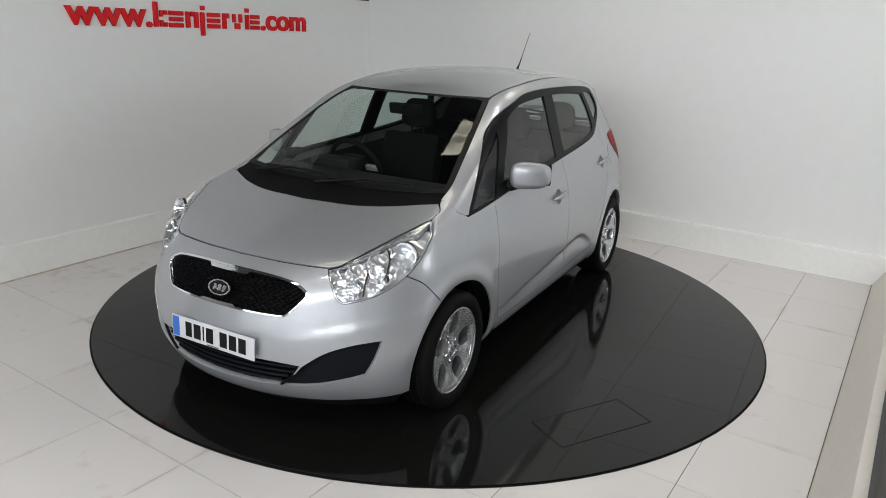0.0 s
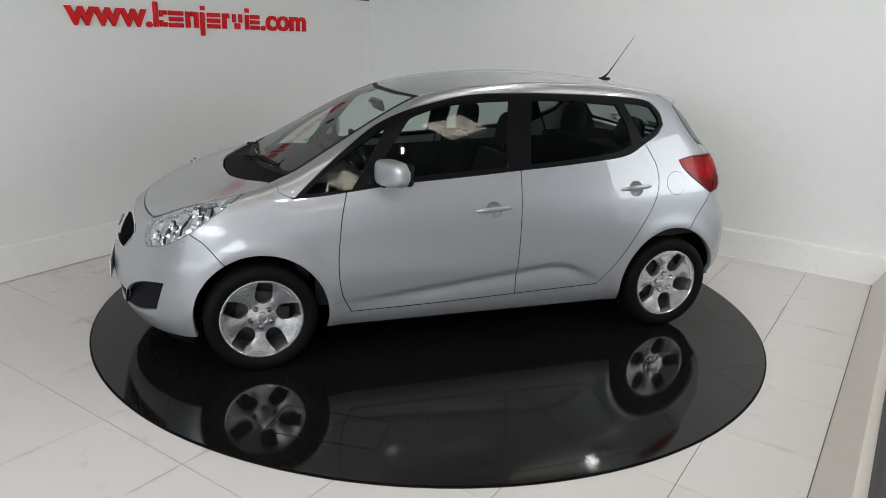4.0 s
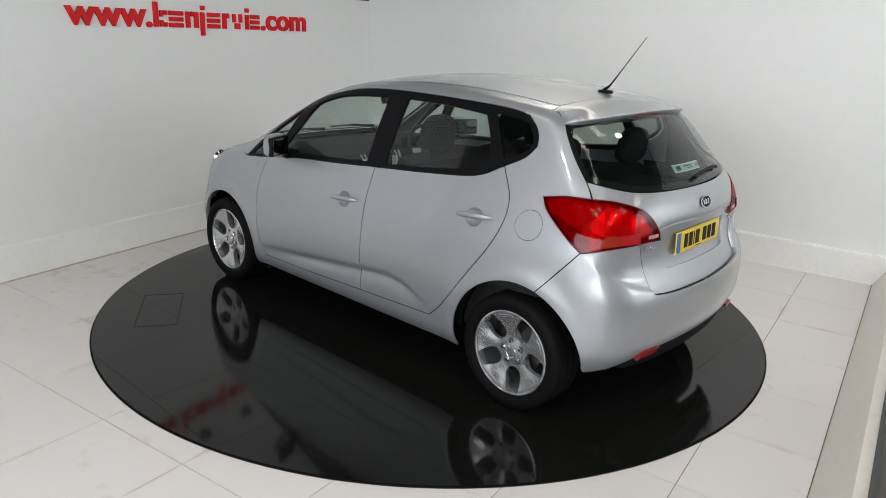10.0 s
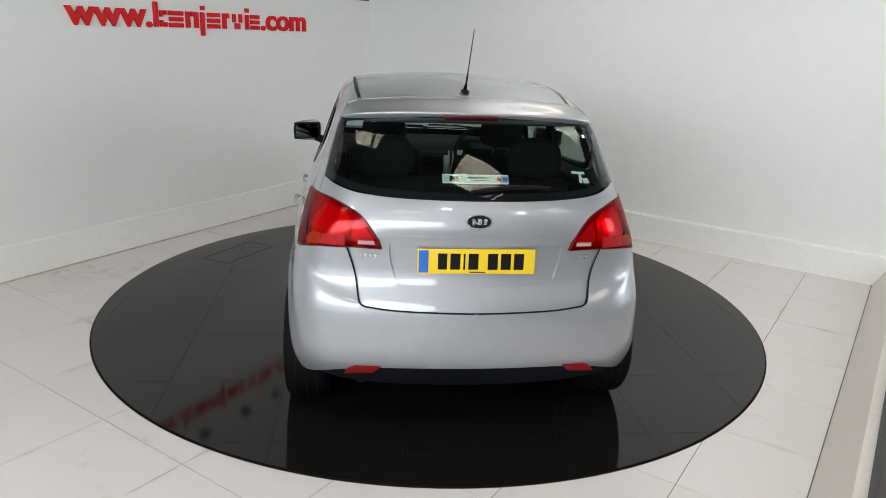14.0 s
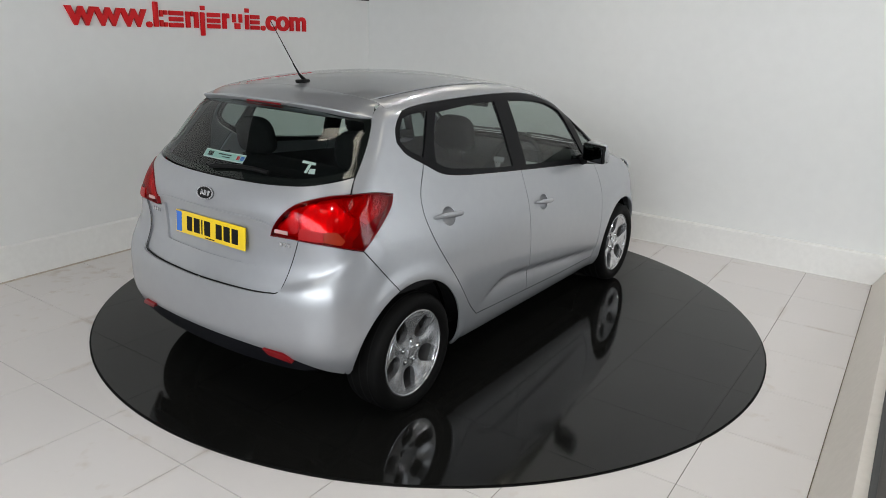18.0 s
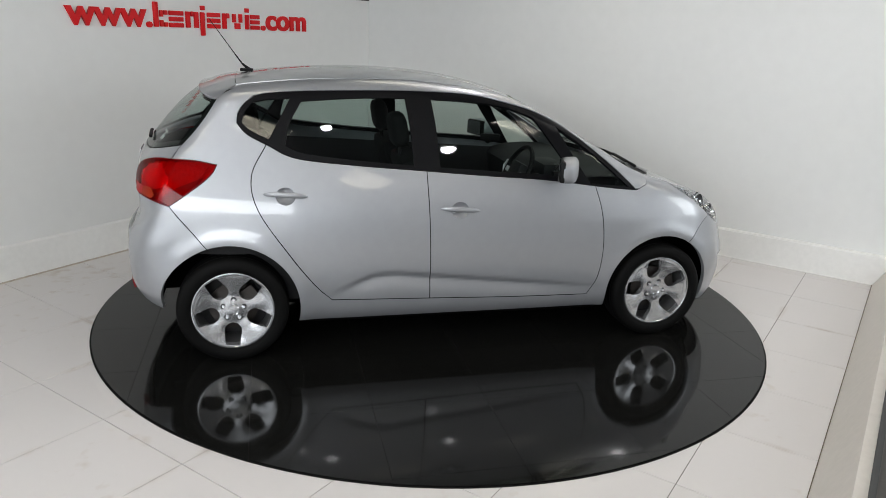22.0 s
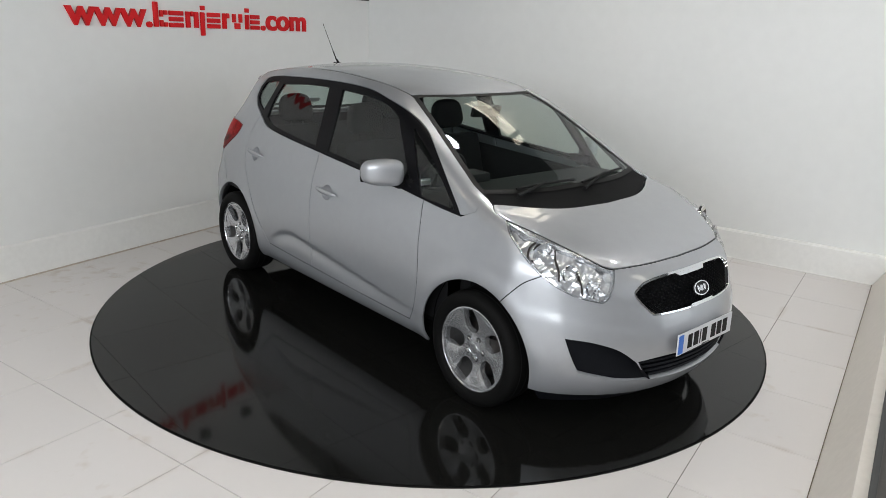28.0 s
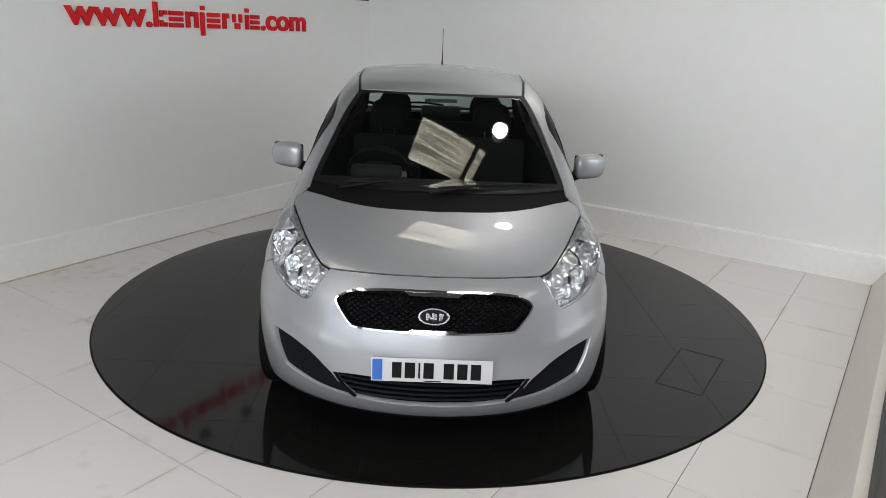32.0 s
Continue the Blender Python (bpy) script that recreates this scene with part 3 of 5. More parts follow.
def normals(p):
    e = .004
    g = np.stack([form(p[..., 0] + e * (j == 0), p[..., 1] + e * (j == 1), p[..., 2] + e * (j == 2)) - form(p[..., 0] - e * (j == 0), p[..., 1] - e * (j == 1), p[..., 2] - e * (j == 2)) for j in range(3)], -1)
    return g / np.maximum(np.linalg.norm(g, axis=-1, keepdims=True), 1e-9)


# ---- panels drawn on the body form ----
from mathutils.geometry import delaunay_2d_cdt


def sx(x):
    """The place along the outline of a point on the straight flank."""
    return S2 + FX - x


def bend(*pts, n=8):
    """A smooth line through points, as a list."""
    pts = [np.array(q, float) for q in pts]
    if len(pts) == 2:
        return [tuple(pts[0] + (pts[1] - pts[0]) * k / n) for k in range(n + 1)]
    ext = [2 * pts[0] - pts[1]] + pts + [2 * pts[-1] - pts[-2]]
    out = []
    for i in range(1, len(ext) - 2):
        p0, p1, p2, p3 = ext[i - 1:i + 3]
        for k in range(n):
            t = k / n
            out.append(tuple(0.5 * (2 * p1 + (p2 - p0) * t + (2 * p0 - 5 * p1 + 4 * p2 - p3) * t * t + (3 * p1 - p0 - 3 * p2 + p3) * t**3)))
    return out + [tuple(pts[-1])]


def arc(cx, cz, r, a0, a1, n=28):
    return [(cx + r * math.cos(radians(a0 + (a1 - a0) * k / n)), cz + r * math.sin(radians(a0 + (a1 - a0) * k / n))) for k in range(n + 1)]


def loop(*lines):
    """Joins lines end to end into one closed outline."""
    out = []
    for ln in lines:
        for q in ln:
            if not out or math.hypot(q[0] - out[-1][0], q[1] - out[-1][1]) > 1e-5:
                out.append(tuple(q))
    if math.hypot(out[0][0] - out[-1][0], out[0][1] - out[-1][1]) < 1e-5:
        out.pop()
    return out


def both(half, mid):
    """Closes a half outline, which starts and ends on the middle line, by its mirror image."""
    back = [(2 * mid - u, v) for u, v in reversed(half)]
    return loop(half, back)


def area(poly):
    a = np.array(poly)
    return 0.5 * np.sum(a[:, 0] * np.roll(a[:, 1], -1) - np.roll(a[:, 0], -1) * a[:, 1])


def inset(poly, d):
    """Moves an outline inward by d."""
    a = np.array(poly, float)
    if area(poly) < 0:
        a = a[::-1]
    e = np.roll(a, -1, 0) - a
    e /= np.maximum(np.linalg.norm(e, axis=1, keepdims=True), 1e-9)
    n = np.stack([-e[:, 1], e[:, 0]], 1)
    m = n + np.roll(n, 1, 0)
    m /= np.maximum(np.linalg.norm(m, axis=1, keepdims=True), 1e-9)
    c = np.clip(np.sum(m * n, 1), 0.45, 1)
    return [tuple(q) for q in a + m * (d / c)[:, None]]


def dense(poly, step):
    out = []
    for i in range(len(poly)):
        a, b = np.array(poly[i - 1]), np.array(poly[i])
        k = max(1, int(np.linalg.norm(b - a) / step))
        out += [tuple(a + (b - a) * j / k) for j in range(k)]
    return out


def within(q, poly):
    q, a = np.atleast_2d(q), np.array(poly)
    b = np.roll(a, -1, 0)
    x, y = q[:, 0, None], q[:, 1, None]
    hit = ((a[:, 1] > y) != (b[:, 1] > y)) & (x < (b[:, 0] - a[:, 0]) * (y - a[:, 1]) / (b[:, 1] - a[:, 1] + 1e-15) + a[:, 0])
    return hit.sum(1) % 2 == 1


def fill(poly, holes=(), step=0.04, edge=0.02):
    """Triangles for an outline with holes: points, triangles, and the rims as rings of indices."""
    rings = [dense(p, edge) for p in (poly, *holes)]
    pts, rims = [], []
    for r in rings:
        rims.append(list(range(len(pts), len(pts) + len(r))))
        pts += r
    a = np.array(poly)
    lo, hi = a.min(0), a.max(0)
    gx, gy = np.meshgrid(np.arange(lo[0] + step / 2, hi[0], step), np.arange(lo[1] + step / 2, hi[1], step))
    gx = gx + (np.arange(gx.shape[0]) % 2)[:, None] * step / 2
    g = np.stack([gx.ravel(), gy.ravel()], 1)
    if len(g):
        ok = within(g, rings[0])
        for h in rings[1:]:
            ok &= ~within(g, h)
        g = g[ok]
    if len(g):
        rim = np.array(pts)
        far = np.array([np.min(np.hypot(*(rim - q).T)) > step * 0.45 for q in g])
        g = g[far]
    allp = [Vector(q) for q in pts] + [Vector(q) for q in g]
    edges = [(r[i - 1], r[i]) for r in rims for i in range(len(r))]
    vs, _, fs, vo, _, _ = delaunay_2d_cdt(allp, edges, [], 0, 1e-6)
    v2 = np.array([(v.x, v.y) for v in vs])
    fs = [f for f in fs if len(f) == 3]
    c = np.array([v2[list(f)].mean(0) for f in fs])
    ok = within(c, rings[0])
    for h in rings[1:]:
        ok &= ~within(c, h)
    fs = [tuple(f) for f, k in zip(fs, ok) if k]
    back = {}
    for i, o in enumerate(vo):
        for k in o:
            back[k] = i
    return v2, fs, [[back[i] for i in r] for r in rims]


def snap(p, rounds=8):
    """Brings points near the body form onto it."""
    for _ in range(rounds):
        e, g = 0.003, []
        for j in range(3):
            d = np.eye(3)[j] * e
            g.append((form(*(p + d).T) - form(*(p - d).T)) / (2 * e))
        g = np.stack(g, -1)
        p = p - (form(*p.T) / np.maximum((g * g).sum(-1), 1e-6))[:, None] * g
    return p


def skin(name, p, n, tris, rims, mat, parent, thick=0.012, label="", flip=False):
    """A sheet with a turned-in edge and true normals; flip mirrors it to the car's right side."""
    p, n = p.copy(), n.copy()
    if flip:
        p[:, 1] *= -1
        n[:, 1] *= -1
    tri = np.array(tris)
    a, b, c = p[tri[:, 0]], p[tri[:, 1]], p[tri[:, 2]]
    wrong = np.einsum("ij,ij->i", np.cross(b - a, c - a), n[tri[:, 0]]) < 0
    tri[wrong] = tri[wrong][:, ::-1]
    verts, norms, faces = [p], [n], [tuple(t) for t in tri]
    k = len(p)
    if thick:
        for r in rims:
            q, m = p[r], n[r]
            t = np.roll(q, -1, 0) - np.roll(q, 1, 0)
            side = np.cross(t, m)
            side /= np.maximum(np.linalg.norm(side, axis=1, keepdims=True), 1e-9)
            mid = (p[tri].mean(1)[np.argmin(((p[tri].mean(1) - q[0])**2).sum(1))] - q[0])
            if np.dot(mid, side[0]) > 0:
                side = -side
            verts += [q, q - m * thick]
            norms += [(m * .3 + side) / 1.044, side]
            L = len(r)
            for i in range(L):
                j = (i + 1) % L
                f = (k + i, k + j, k + L + j, k + L + i)
                v = (q[i], q[j], q[j] - m[j] * thick)
                if np.dot(np.cross(v[1] - v[0], v[2] - v[0]), side[i]) < 0:
                    f = f[::-1]
                faces.append(f)
            k += 2 * L
    p, n = np.concatenate(verts), np.concatenate(norms)
    me = bpy.data.meshes.new(name)
    me.from_pydata(p.tolist(), [], faces)
    me.update()
    me.materials.append(mat)
    me.shade_smooth()
    me.normals_split_custom_set_from_vertices(n.tolist())
    ob = new(name, me)
    ob.parent = parent
    return tagged(ob, label)


def side_panel(name, poly, mat, parent, holes=(), gap=0.0028, thick=0.012, sink=0.0, step=0.04, label="", sides="LR", edge=0.02, lift=None, soft=False):
    """A panel drawn in (s, height) on flank, nose or tail. sides 'M': one that crosses the middle."""
    if gap:
        poly = inset(poly, gap)
    v, t, rims = fill(poly, holes, step, edge)
    p = on_side(v[:, 0], v[:, 1])
    n = normals(p)
    if lift is not None:
        d = lift(v)
        p = p + n * d[:, None]
        n = np.where((np.abs(d) > 1e-7)[:, None], fresh_normals(p, t, n), n) if soft else fresh_normals(p, t, n)
    p = p - n * sink
    made = []
    for sd in sides:
        par = parent[sd] if isinstance(parent, dict) else parent
        made.append(skin(name, p, n, t, rims, mat, par, thick, label, flip=sd == "R"))
    return made


def fresh_normals(p, tris, like):
    t = np.array(tris)
    f = np.cross(p[t[:, 1]] - p[t[:, 0]], p[t[:, 2]] - p[t[:, 0]])
    f *= np.sign(np.einsum("ij,ij->i", f, like[t[:, 0]]))[:, None]
    n = np.zeros_like(p)
    for k in range(3):
        np.add.at(n, t[:, k], f)
    return n / np.maximum(np.linalg.norm(n, axis=1, keepdims=True), 1e-12)


def top_panel(name, poly, mat, parent, holes=(), gap=0.0028, thick=0.012, sink=0.0, step=0.04, label="", sides="M"):
    if gap:
        poly = inset(poly, gap)
    v, t, rims = fill(poly, holes, step)
    p = on_top(v[:, 0], v[:, 1])
    n = normals(p)
    p = p - n * sink
    return [skin(name, p, n, t, rims, mat, parent, thick, label, flip=sd == "R") for sd in sides]


def ribbon(name, a, b, mat, parent, wide=10, thick=0.012, label="", sides="LR", sink=0.0):
    """A strip of the body between two lines of equal count on it."""
    a, b = np.array(a), np.array(b)
    k = np.linspace(0, 1, wide)
    p = snap((a[:, None] * (1 - k)[None, :, None] + b[:, None] * k[None, :, None]).reshape(-1, 3))
    n = normals(p)
    p = p - n * sink
    L, tris = len(a), []
    for i in range(L - 1):
        for j in range(wide - 1):
            q = i * wide + j
            tris += [(q, q + 1, q + wide), (q + 1, q + wide + 1, q + wide)]
    rim = [j for j in range(wide)] + [i * wide + wide - 1 for i in range(1, L)] + [(L - 1) * wide + j for j in range(wide - 2, -1, -1)] + [i * wide for i in range(L - 2, 0, -1)]
    return [skin(name, p, n, tris, [rim], mat, parent, thick, label, flip=sd == "R") for sd in sides]


def resample(line, n):
    a = np.array(line, float)
    d = np.r_[0, np.cumsum(np.linalg.norm(np.diff(a, axis=0), axis=1))]
    q = np.linspace(0, d[-1], n)
    return np.stack([np.interp(q, d, a[:, k]) for k in range(a.shape[1])], 1)


def seam(line, parent, top=False, sink=0.003, wide=0.007, sides="LR"):
    """A black strip behind a gap between panels, standing in for the gap's shade."""
    a = np.array(line, float)
    t = np.gradient(a, axis=0)
    t /= np.maximum(np.linalg.norm(t, axis=1, keepdims=True), 1e-9)
    n = np.stack([-t[:, 1], t[:, 0]], 1) * wide
    on = on_top if top else on_side
    l, r = a + n, a - n
    p, q = on(l[:, 0], l[:, 1]), on(r[:, 0], r[:, 1])
    ribbon("shut_line", p, q, PLATEBLACK, parent, wide=3, thick=0, sides=sides, sink=sink)


# ---- the car ----
CAR = new("car")
tagged(CAR, "silver five-door compact car with dark glass on the turntable", "car")

FARCH, RARCH, SILL = (sx(1.305), .31, .362), (sx(-1.31), .315, .37), .212
f_half = math.degrees(math.asin((FARCH[1] - SILL) / FARCH[2]))
r_half = math.degrees(math.asin((RARCH[1] - SILL) / RARCH[2]))

# shared lines, (s, height)
DOOR_F = bend((sx(.815), .31), (sx(.87), .43), (sx(.888), .61), (sx(.868), .83), (sx(.83), .985))
DOOR_B = bend((sx(-.19), .335), (sx(-.2), .7), (sx(-.215), 1.078))
DOOR_R = bend((sx(-.76), .352), (sx(-.85), .44), (sx(-.985), .62), (sx(-1.15), .87), (sx(-1.182), 1.05), (sx(-1.10), 1.215))
BELT_W = bend((sx(1.115), .955), (sx(.97), .968), (sx(.83), .985))
BELT_F = bend((sx(.83), .985), (sx(.51), 1.025), (sx(.15), 1.05), (sx(-.215), 1.078))
BELT_R = bend((sx(-.215), 1.078), (sx(-.6), 1.108), (sx(-.94), 1.145), (sx(-1.10), 1.215))
BELT_Q = bend((sx(-1.10), 1.215), (sx(-1.2), 1.268), (sx(-1.25), 1.325))
DLO_R = bend((sx(-1.25), 1.325), (sx(-1.242), 1.374), (sx(-1.212), 1.420), (sx(-1.155), 1.468))
DLO_T = bend((sx(-1.155), 1.468), (sx(-1.08), 1.484), (sx(-.90), 1.498), (sx(-.54), 1.509), (sx(-.2), 1.510), (sx(.08), 1.495), (sx(.3), 1.452), (sx(.47), 1.405), (sx(.65), 1.322), (sx(.84), 1.19), (sx(1.0), 1.06), (sx(1.115), .955))

BONNET_SIDE = bend((1.835, .47), (1.79, .525), (1.66, .60), (1.50, .668), (1.36, .722))
BONNET_BACK = bend((1.36, .722), (1.285, .722), (1.228, .682))


def lifted(line):
    """A line given in plan, carried onto the outline and the body's height there."""
    return [(float(along(x, y)), float(on_top(x, y)[2])) for x, y in line]


LAMP_F_TOP = lifted(BONNET_SIDE)
F0, F1 = LAMP_F_TOP[0], LAMP_F_TOP[-1]
LAMP_F_LOW = bend(F1, (1.25, .945), (1.14, .875), (1.0, .785))
LAMP_F_FRONT = bend((1.0, .785), (.90, .735), (.80, .700), (.70, .682)) + bend((.70, .682), (.655, .678), (.622, .695), (.60, .73), F0)
SEAM_F = bend((1.0, .785), (1.09, .735), (1.19, .625))

LAMP_R_TOP = bend((4.035, 1.108), (4.18, 1.128), (4.33, 1.132), (4.46, 1.128), (4.60, 1.098), (4.68, 1.055), (4.74, .99), (4.765, .935))
LAMP_R_LOW = bend((4.765, .935), (4.60, .937), (4.45, .925), (4.30, .893))
LAMP_R_SIDE = bend((4.30, .893), (4.20, .965), (4.08, 1.05), (4.035, 1.108))
SEAM_R = bend((4.30, .893), (4.24, .825), (4.10, .668))
GATE_SIDE = bend((4.60, .937), (4.64, .82), (4.68, .71), (4.71, .688))
GATE_LOW = bend((4.71, .688), (4.86, .676), (SEND, .670))


def arch_part(a, lo, hi):
    return arc(*a, lo, hi)


CUPS = {"front_door": (-.025, .862), "rear_door": (-1.005, .948)}


def cup_line(x, z, k=1.0):
    return [(sx(x) + .052 * k * math.cos(a), z + .047 * k * math.sin(a)) for a in np.linspace(0, 2 * math.pi, 28, endpoint=False)]


def tuck(v):
    """The foot of the flank turns under."""
    return -.026 * np.clip((.315 - v[:, 1]) / .105, 0, 1)**2


def body_panels():
    fa = lambda pt: math.degrees(math.atan2(pt[1] - FARCH[1], pt[0] - FARCH[0]))
    ra = lambda pt: math.degrees(math.atan2(pt[1] - RARCH[1], pt[0] - RARCH[0]))
    # front wings
    back = lifted(BONNET_BACK)[::-1]
    zt = float(on_top(1.193, .674)[2])
    zs = float(np.interp(1.193, (1.115, 1.2), (.955, .995)))
    top = bend((sx(1.115), .955), (sx(1.16), .977), (sx(1.193), zs)) + [(sx(1.193), zs + (zt - zs) * k / 8) for k in range(1, 9)] + back
    seam_end = SEAM_F[-1]
    wing = loop([(sx(.815), SILL), (sx(.815), .31)], DOOR_F, list(reversed(BELT_W)), top, LAMP_F_LOW, SEAM_F, list(reversed(arc(*FARCH, -f_half, fa(seam_end)))))
    # a finer joint along the bonnet than along the door
    wing = [b if b[0] < sx(1.19) and b[1] > .955 else a for a, b in zip(inset(wing, .0028), inset(wing, .0007))]
    side_panel("front_wing", wing, PAINT, CAR, step=0.024, gap=0, lift=tuck, soft=True)
    # doors
    doors = {}
    for nm, poly in (("front_door", loop(DOOR_F, BELT_F, list(reversed(DOOR_B)), [(sx(-.19), .335), (sx(.3), .318), (sx(.815), .31)])),
                     ("rear_door", loop(DOOR_B, BELT_R, list(reversed(DOOR_R)), [(sx(-.76), .352), (sx(-.19), .335)]))):
        doors[nm] = side_panel(nm, poly, PAINT, CAR, step=0.018, holes=(cup_line(*CUPS[nm]),), label="silver door panel with a pressed crease")
    side_panel("sill", loop([(sx(.87), SILL), (sx(-.84), SILL), (sx(-.84), .350), (sx(-.76), .349), (sx(-.19), .332), (sx(.3), .315), (sx(.815), .307), (sx(.87), .307)]), PAINT, CAR, step=0.02, sink=.0012, gap=0.001, lift=tuck)
    # rear wing with the rear pillar, up to the roof
    up = bend((sx(-1.155), 1.468), (sx(-1.2), 1.493), (sx(-1.245), 1.506))
    gate = bend((sx(-1.245), 1.506), (3.976, 1.482), (4.026, 1.446), (4.155, 1.327), (4.286, 1.206), (4.316, 1.165), (4.332, 1.131))
    lamp = [q for q in LAMP_R_TOP if q[0] < 4.331]
    wing = loop([(sx(-.76), SILL), (sx(-.76), .352)], DOOR_R, BELT_Q, DLO_R, up, gate, list(reversed(lamp)), list(reversed(LAMP_R_SIDE)), SEAM_R, arc(*RARCH, ra(SEAM_R[-1]), 180 + r_half))
    side_panel("rear_wing", wing, PAINT, CAR, step=0.024, lift=tuck, soft=True)
    # front bumper
    half = loop(bend((0, .188), (.3, .19), (.64, .197), (.93, .205), (FARCH[0] - FARCH[2] * math.cos(radians(f_half)), SILL)),
                arc(*FARCH, 180 + f_half, fa(seam_end)), list(reversed(SEAM_F)), LAMP_F_FRONT, lifted(bend((1.835, .47), (1.858, .38), (1.882, .22), (1.892, 0))))
    grille = bend((0, .770), (.2, .768), (.36, .755), (.43, .735)) + bend((.43, .735), (.462, .714), (.452, .686), (.40, .638)) + bend((.40, .638), (.37, .614), (.32, .604), (0, .607))
    intake = bend((0, .402), (.3, .402), (.447, .392)) + bend((.447, .392), (.40, .33), (.335, .276)) + bend((.335, .276), (.2, .268), (0, .266))
    fog = loop(bend((.845, .512), (.79, .508), (.70, .497), (.60, .472), (.53, .440), (.455, .388)), bend((.455, .388), (.40, .325), (.343, .278)), bend((.343, .278), (.45, .285), (.56, .300), (.70, .328), (.765, .345)), bend((.765, .345), (.80, .41), (.845, .512)))
    mirror = [(-u, v) for u, v in fog]
    fold = spline((.2, .49), (.272, .503), (.45, .537), (.615, .563), (.821, .596), (.973, .616), (1.2, .63))

    def crease(v):
        s = np.abs(v[:, 0])
        return .0045 / (1 + np.exp((v[:, 1] - fold(s)) / .004)) * np.clip((s - .30) / .2, 0, 1) * np.clip((1.12 - s) / .16, 0, 1) * np.clip((v[:, 1] - .30) / .12, 0, 1)
    side_panel("front_bumper", both(half, 0), PAINT, CAR, sides="M", step=0.018, lift=crease, thick=0.025, holes=(both(grille, 0), both(intake, 0), fog, mirror), label="silver front bumper with grille, intake and side recesses")
    side_panel("fog_recess", fog, DARKPLASTIC, CAR, gap=0.001, sink=0.014, step=0.03, label="dark grey plastic blank in the bumper recess", lift=lambda v: -0.05 * np.clip((.80 - v[:, 0]) / .4, 0, 1) * np.clip((v[:, 1] - .30) / .15, 0, 1))
    side_panel("intake_corner", [(.334, .2772), (.350, .2785), (.406, .3245), (.462, .3875), (.442, .393), (.395, .3315)], DARKPLASTIC, CAR, gap=0, sink=-.001, thick=.012, step=.02, label="dark grey plastic between intake and recess")
    grilles(both(grille, 0), both(intake, 0))
    # rear bumper
    half = loop(bend((SEND, .405), (4.9, .402), (4.72, .393), (4.58, .366), (4.46, .325), (4.38, .303), (RARCH[0] + RARCH[2] + .012, .300), (RARCH[0] + RARCH[2] * math.cos(radians(2)), .328)),
                arc(*RARCH, 2, ra(SEAM_R[-1])), list(reversed(SEAM_R)), list(reversed([q for q in LAMP_R_LOW if q[0] <= 4.60])), GATE_SIDE, GATE_LOW)
    crease = spline((4.20, .90), (4.30, .893), (4.424, .812), (4.534, .757), (4.675, .714), (4.9, .700), (SEND, .695))

    def ledge(v):
        s = np.minimum(v[:, 0], 2 * SEND - v[:, 0])
        step = .010 / (1 + np.exp((v[:, 1] - crease(s)) / .0045)) * np.clip((s - 4.31) / .13, 0, 1) * np.clip((v[:, 1] - .36) / .12, 0, 1)
        return step - .03 * np.clip((.44 - v[:, 1]) / .16, 0, 1)**2
    side_panel("rear_bumper", both(half, SEND), PAINT, CAR, sides="M", step=0.016, thick=0.025, lift=ledge)
    low = loop(bend((SEND, .412), (4.9, .408), (4.72, .398), (4.60, .372), (4.50, .345)), [(4.50, .345), (4.58, .315)], bend((4.58, .315), (4.75, .300), (SEND, .295)))
    side_panel("rear_valance", both(low, SEND), DARKPLASTIC, CAR, sides="M", sink=0.012, gap=0, label="dark grey plastic lower bumper")
    low = loop(bend((0, .186), (.3, .188), (.64, .195), (.99, .205)), [(.99, .205), (.97, .13)], bend((.97, .13), (.5, .12), (0, .12)))
    side_panel("front_valance", both(low, 0), DARKPLASTIC, CAR, sides="M", sink=0.012, gap=0, label="dark grey plastic lip under the bumper")
    # tailgate
    half = loop(bend((SEND, 1.150), (4.95, 1.151), (4.78, 1.154), (4.60, 1.163), (4.45, 1.181), (4.292, 1.203)), [(4.292, 1.203), (4.320, 1.165), (4.337, 1.133)], [q for q in LAMP_R_TOP if q[0] > 4.338], bend((4.765, .935), (4.60, .937)), GATE_SIDE, GATE_LOW)
    tray = loop(bend((SEND, .957), (4.85, .955), (4.80, .952)), bend((4.80, .952), (4.81, .88), (4.835, .805)), bend((4.835, .805), (4.86, .785), (4.9, .782), (SEND, .78)))
    fold = lambda v: -0.012 / (1 + np.exp((v[:, 1] - (1.0 - .12 * np.clip(4.9 - np.minimum(v[:, 0], 2 * SEND - v[:, 0]), 0, .2))) / .004))
    side_panel("tailgate", both(half, SEND), PAINT, CAR, holes=(both(tray, SEND),), sides="M", step=0.025, thick=0.022, lift=fold, label="silver tailgate with a recess for the number plate")
    side_panel("tailgate_fold", both([(SEND, .996), (4.9, .996), (4.80, .986), (4.765, .978), (4.763, .984), (4.80, .992), (4.9, 1.003), (SEND, 1.003)], SEND), PAINT, CAR, sides="M", gap=0, sink=-.001, thick=.012, edge=.015)
    side_panel("plate_recess", both(tray, SEND), PAINT, CAR, sides="M", gap=-0.003, sink=0.026, thick=0.004)
    for ln in (DOOR_F, DOOR_B, DOOR_R, bend((sx(.815), .31), (sx(.3), .317), (sx(-.19), .334), (sx(-.76), .351)), SEAM_F, SEAM_R):
        seam(ln, CAR)
    for ln in (GATE_SIDE, bend((4.71, .688), (4.86, .676), (SEND - .01, .670))):
        seam(ln, CAR, wide=.0035)
    seam(bend((4.03, 1.446), (4.157, 1.327), (4.289, 1.205), (4.318, 1.165), (4.335, 1.135)), CAR, sink=.006)
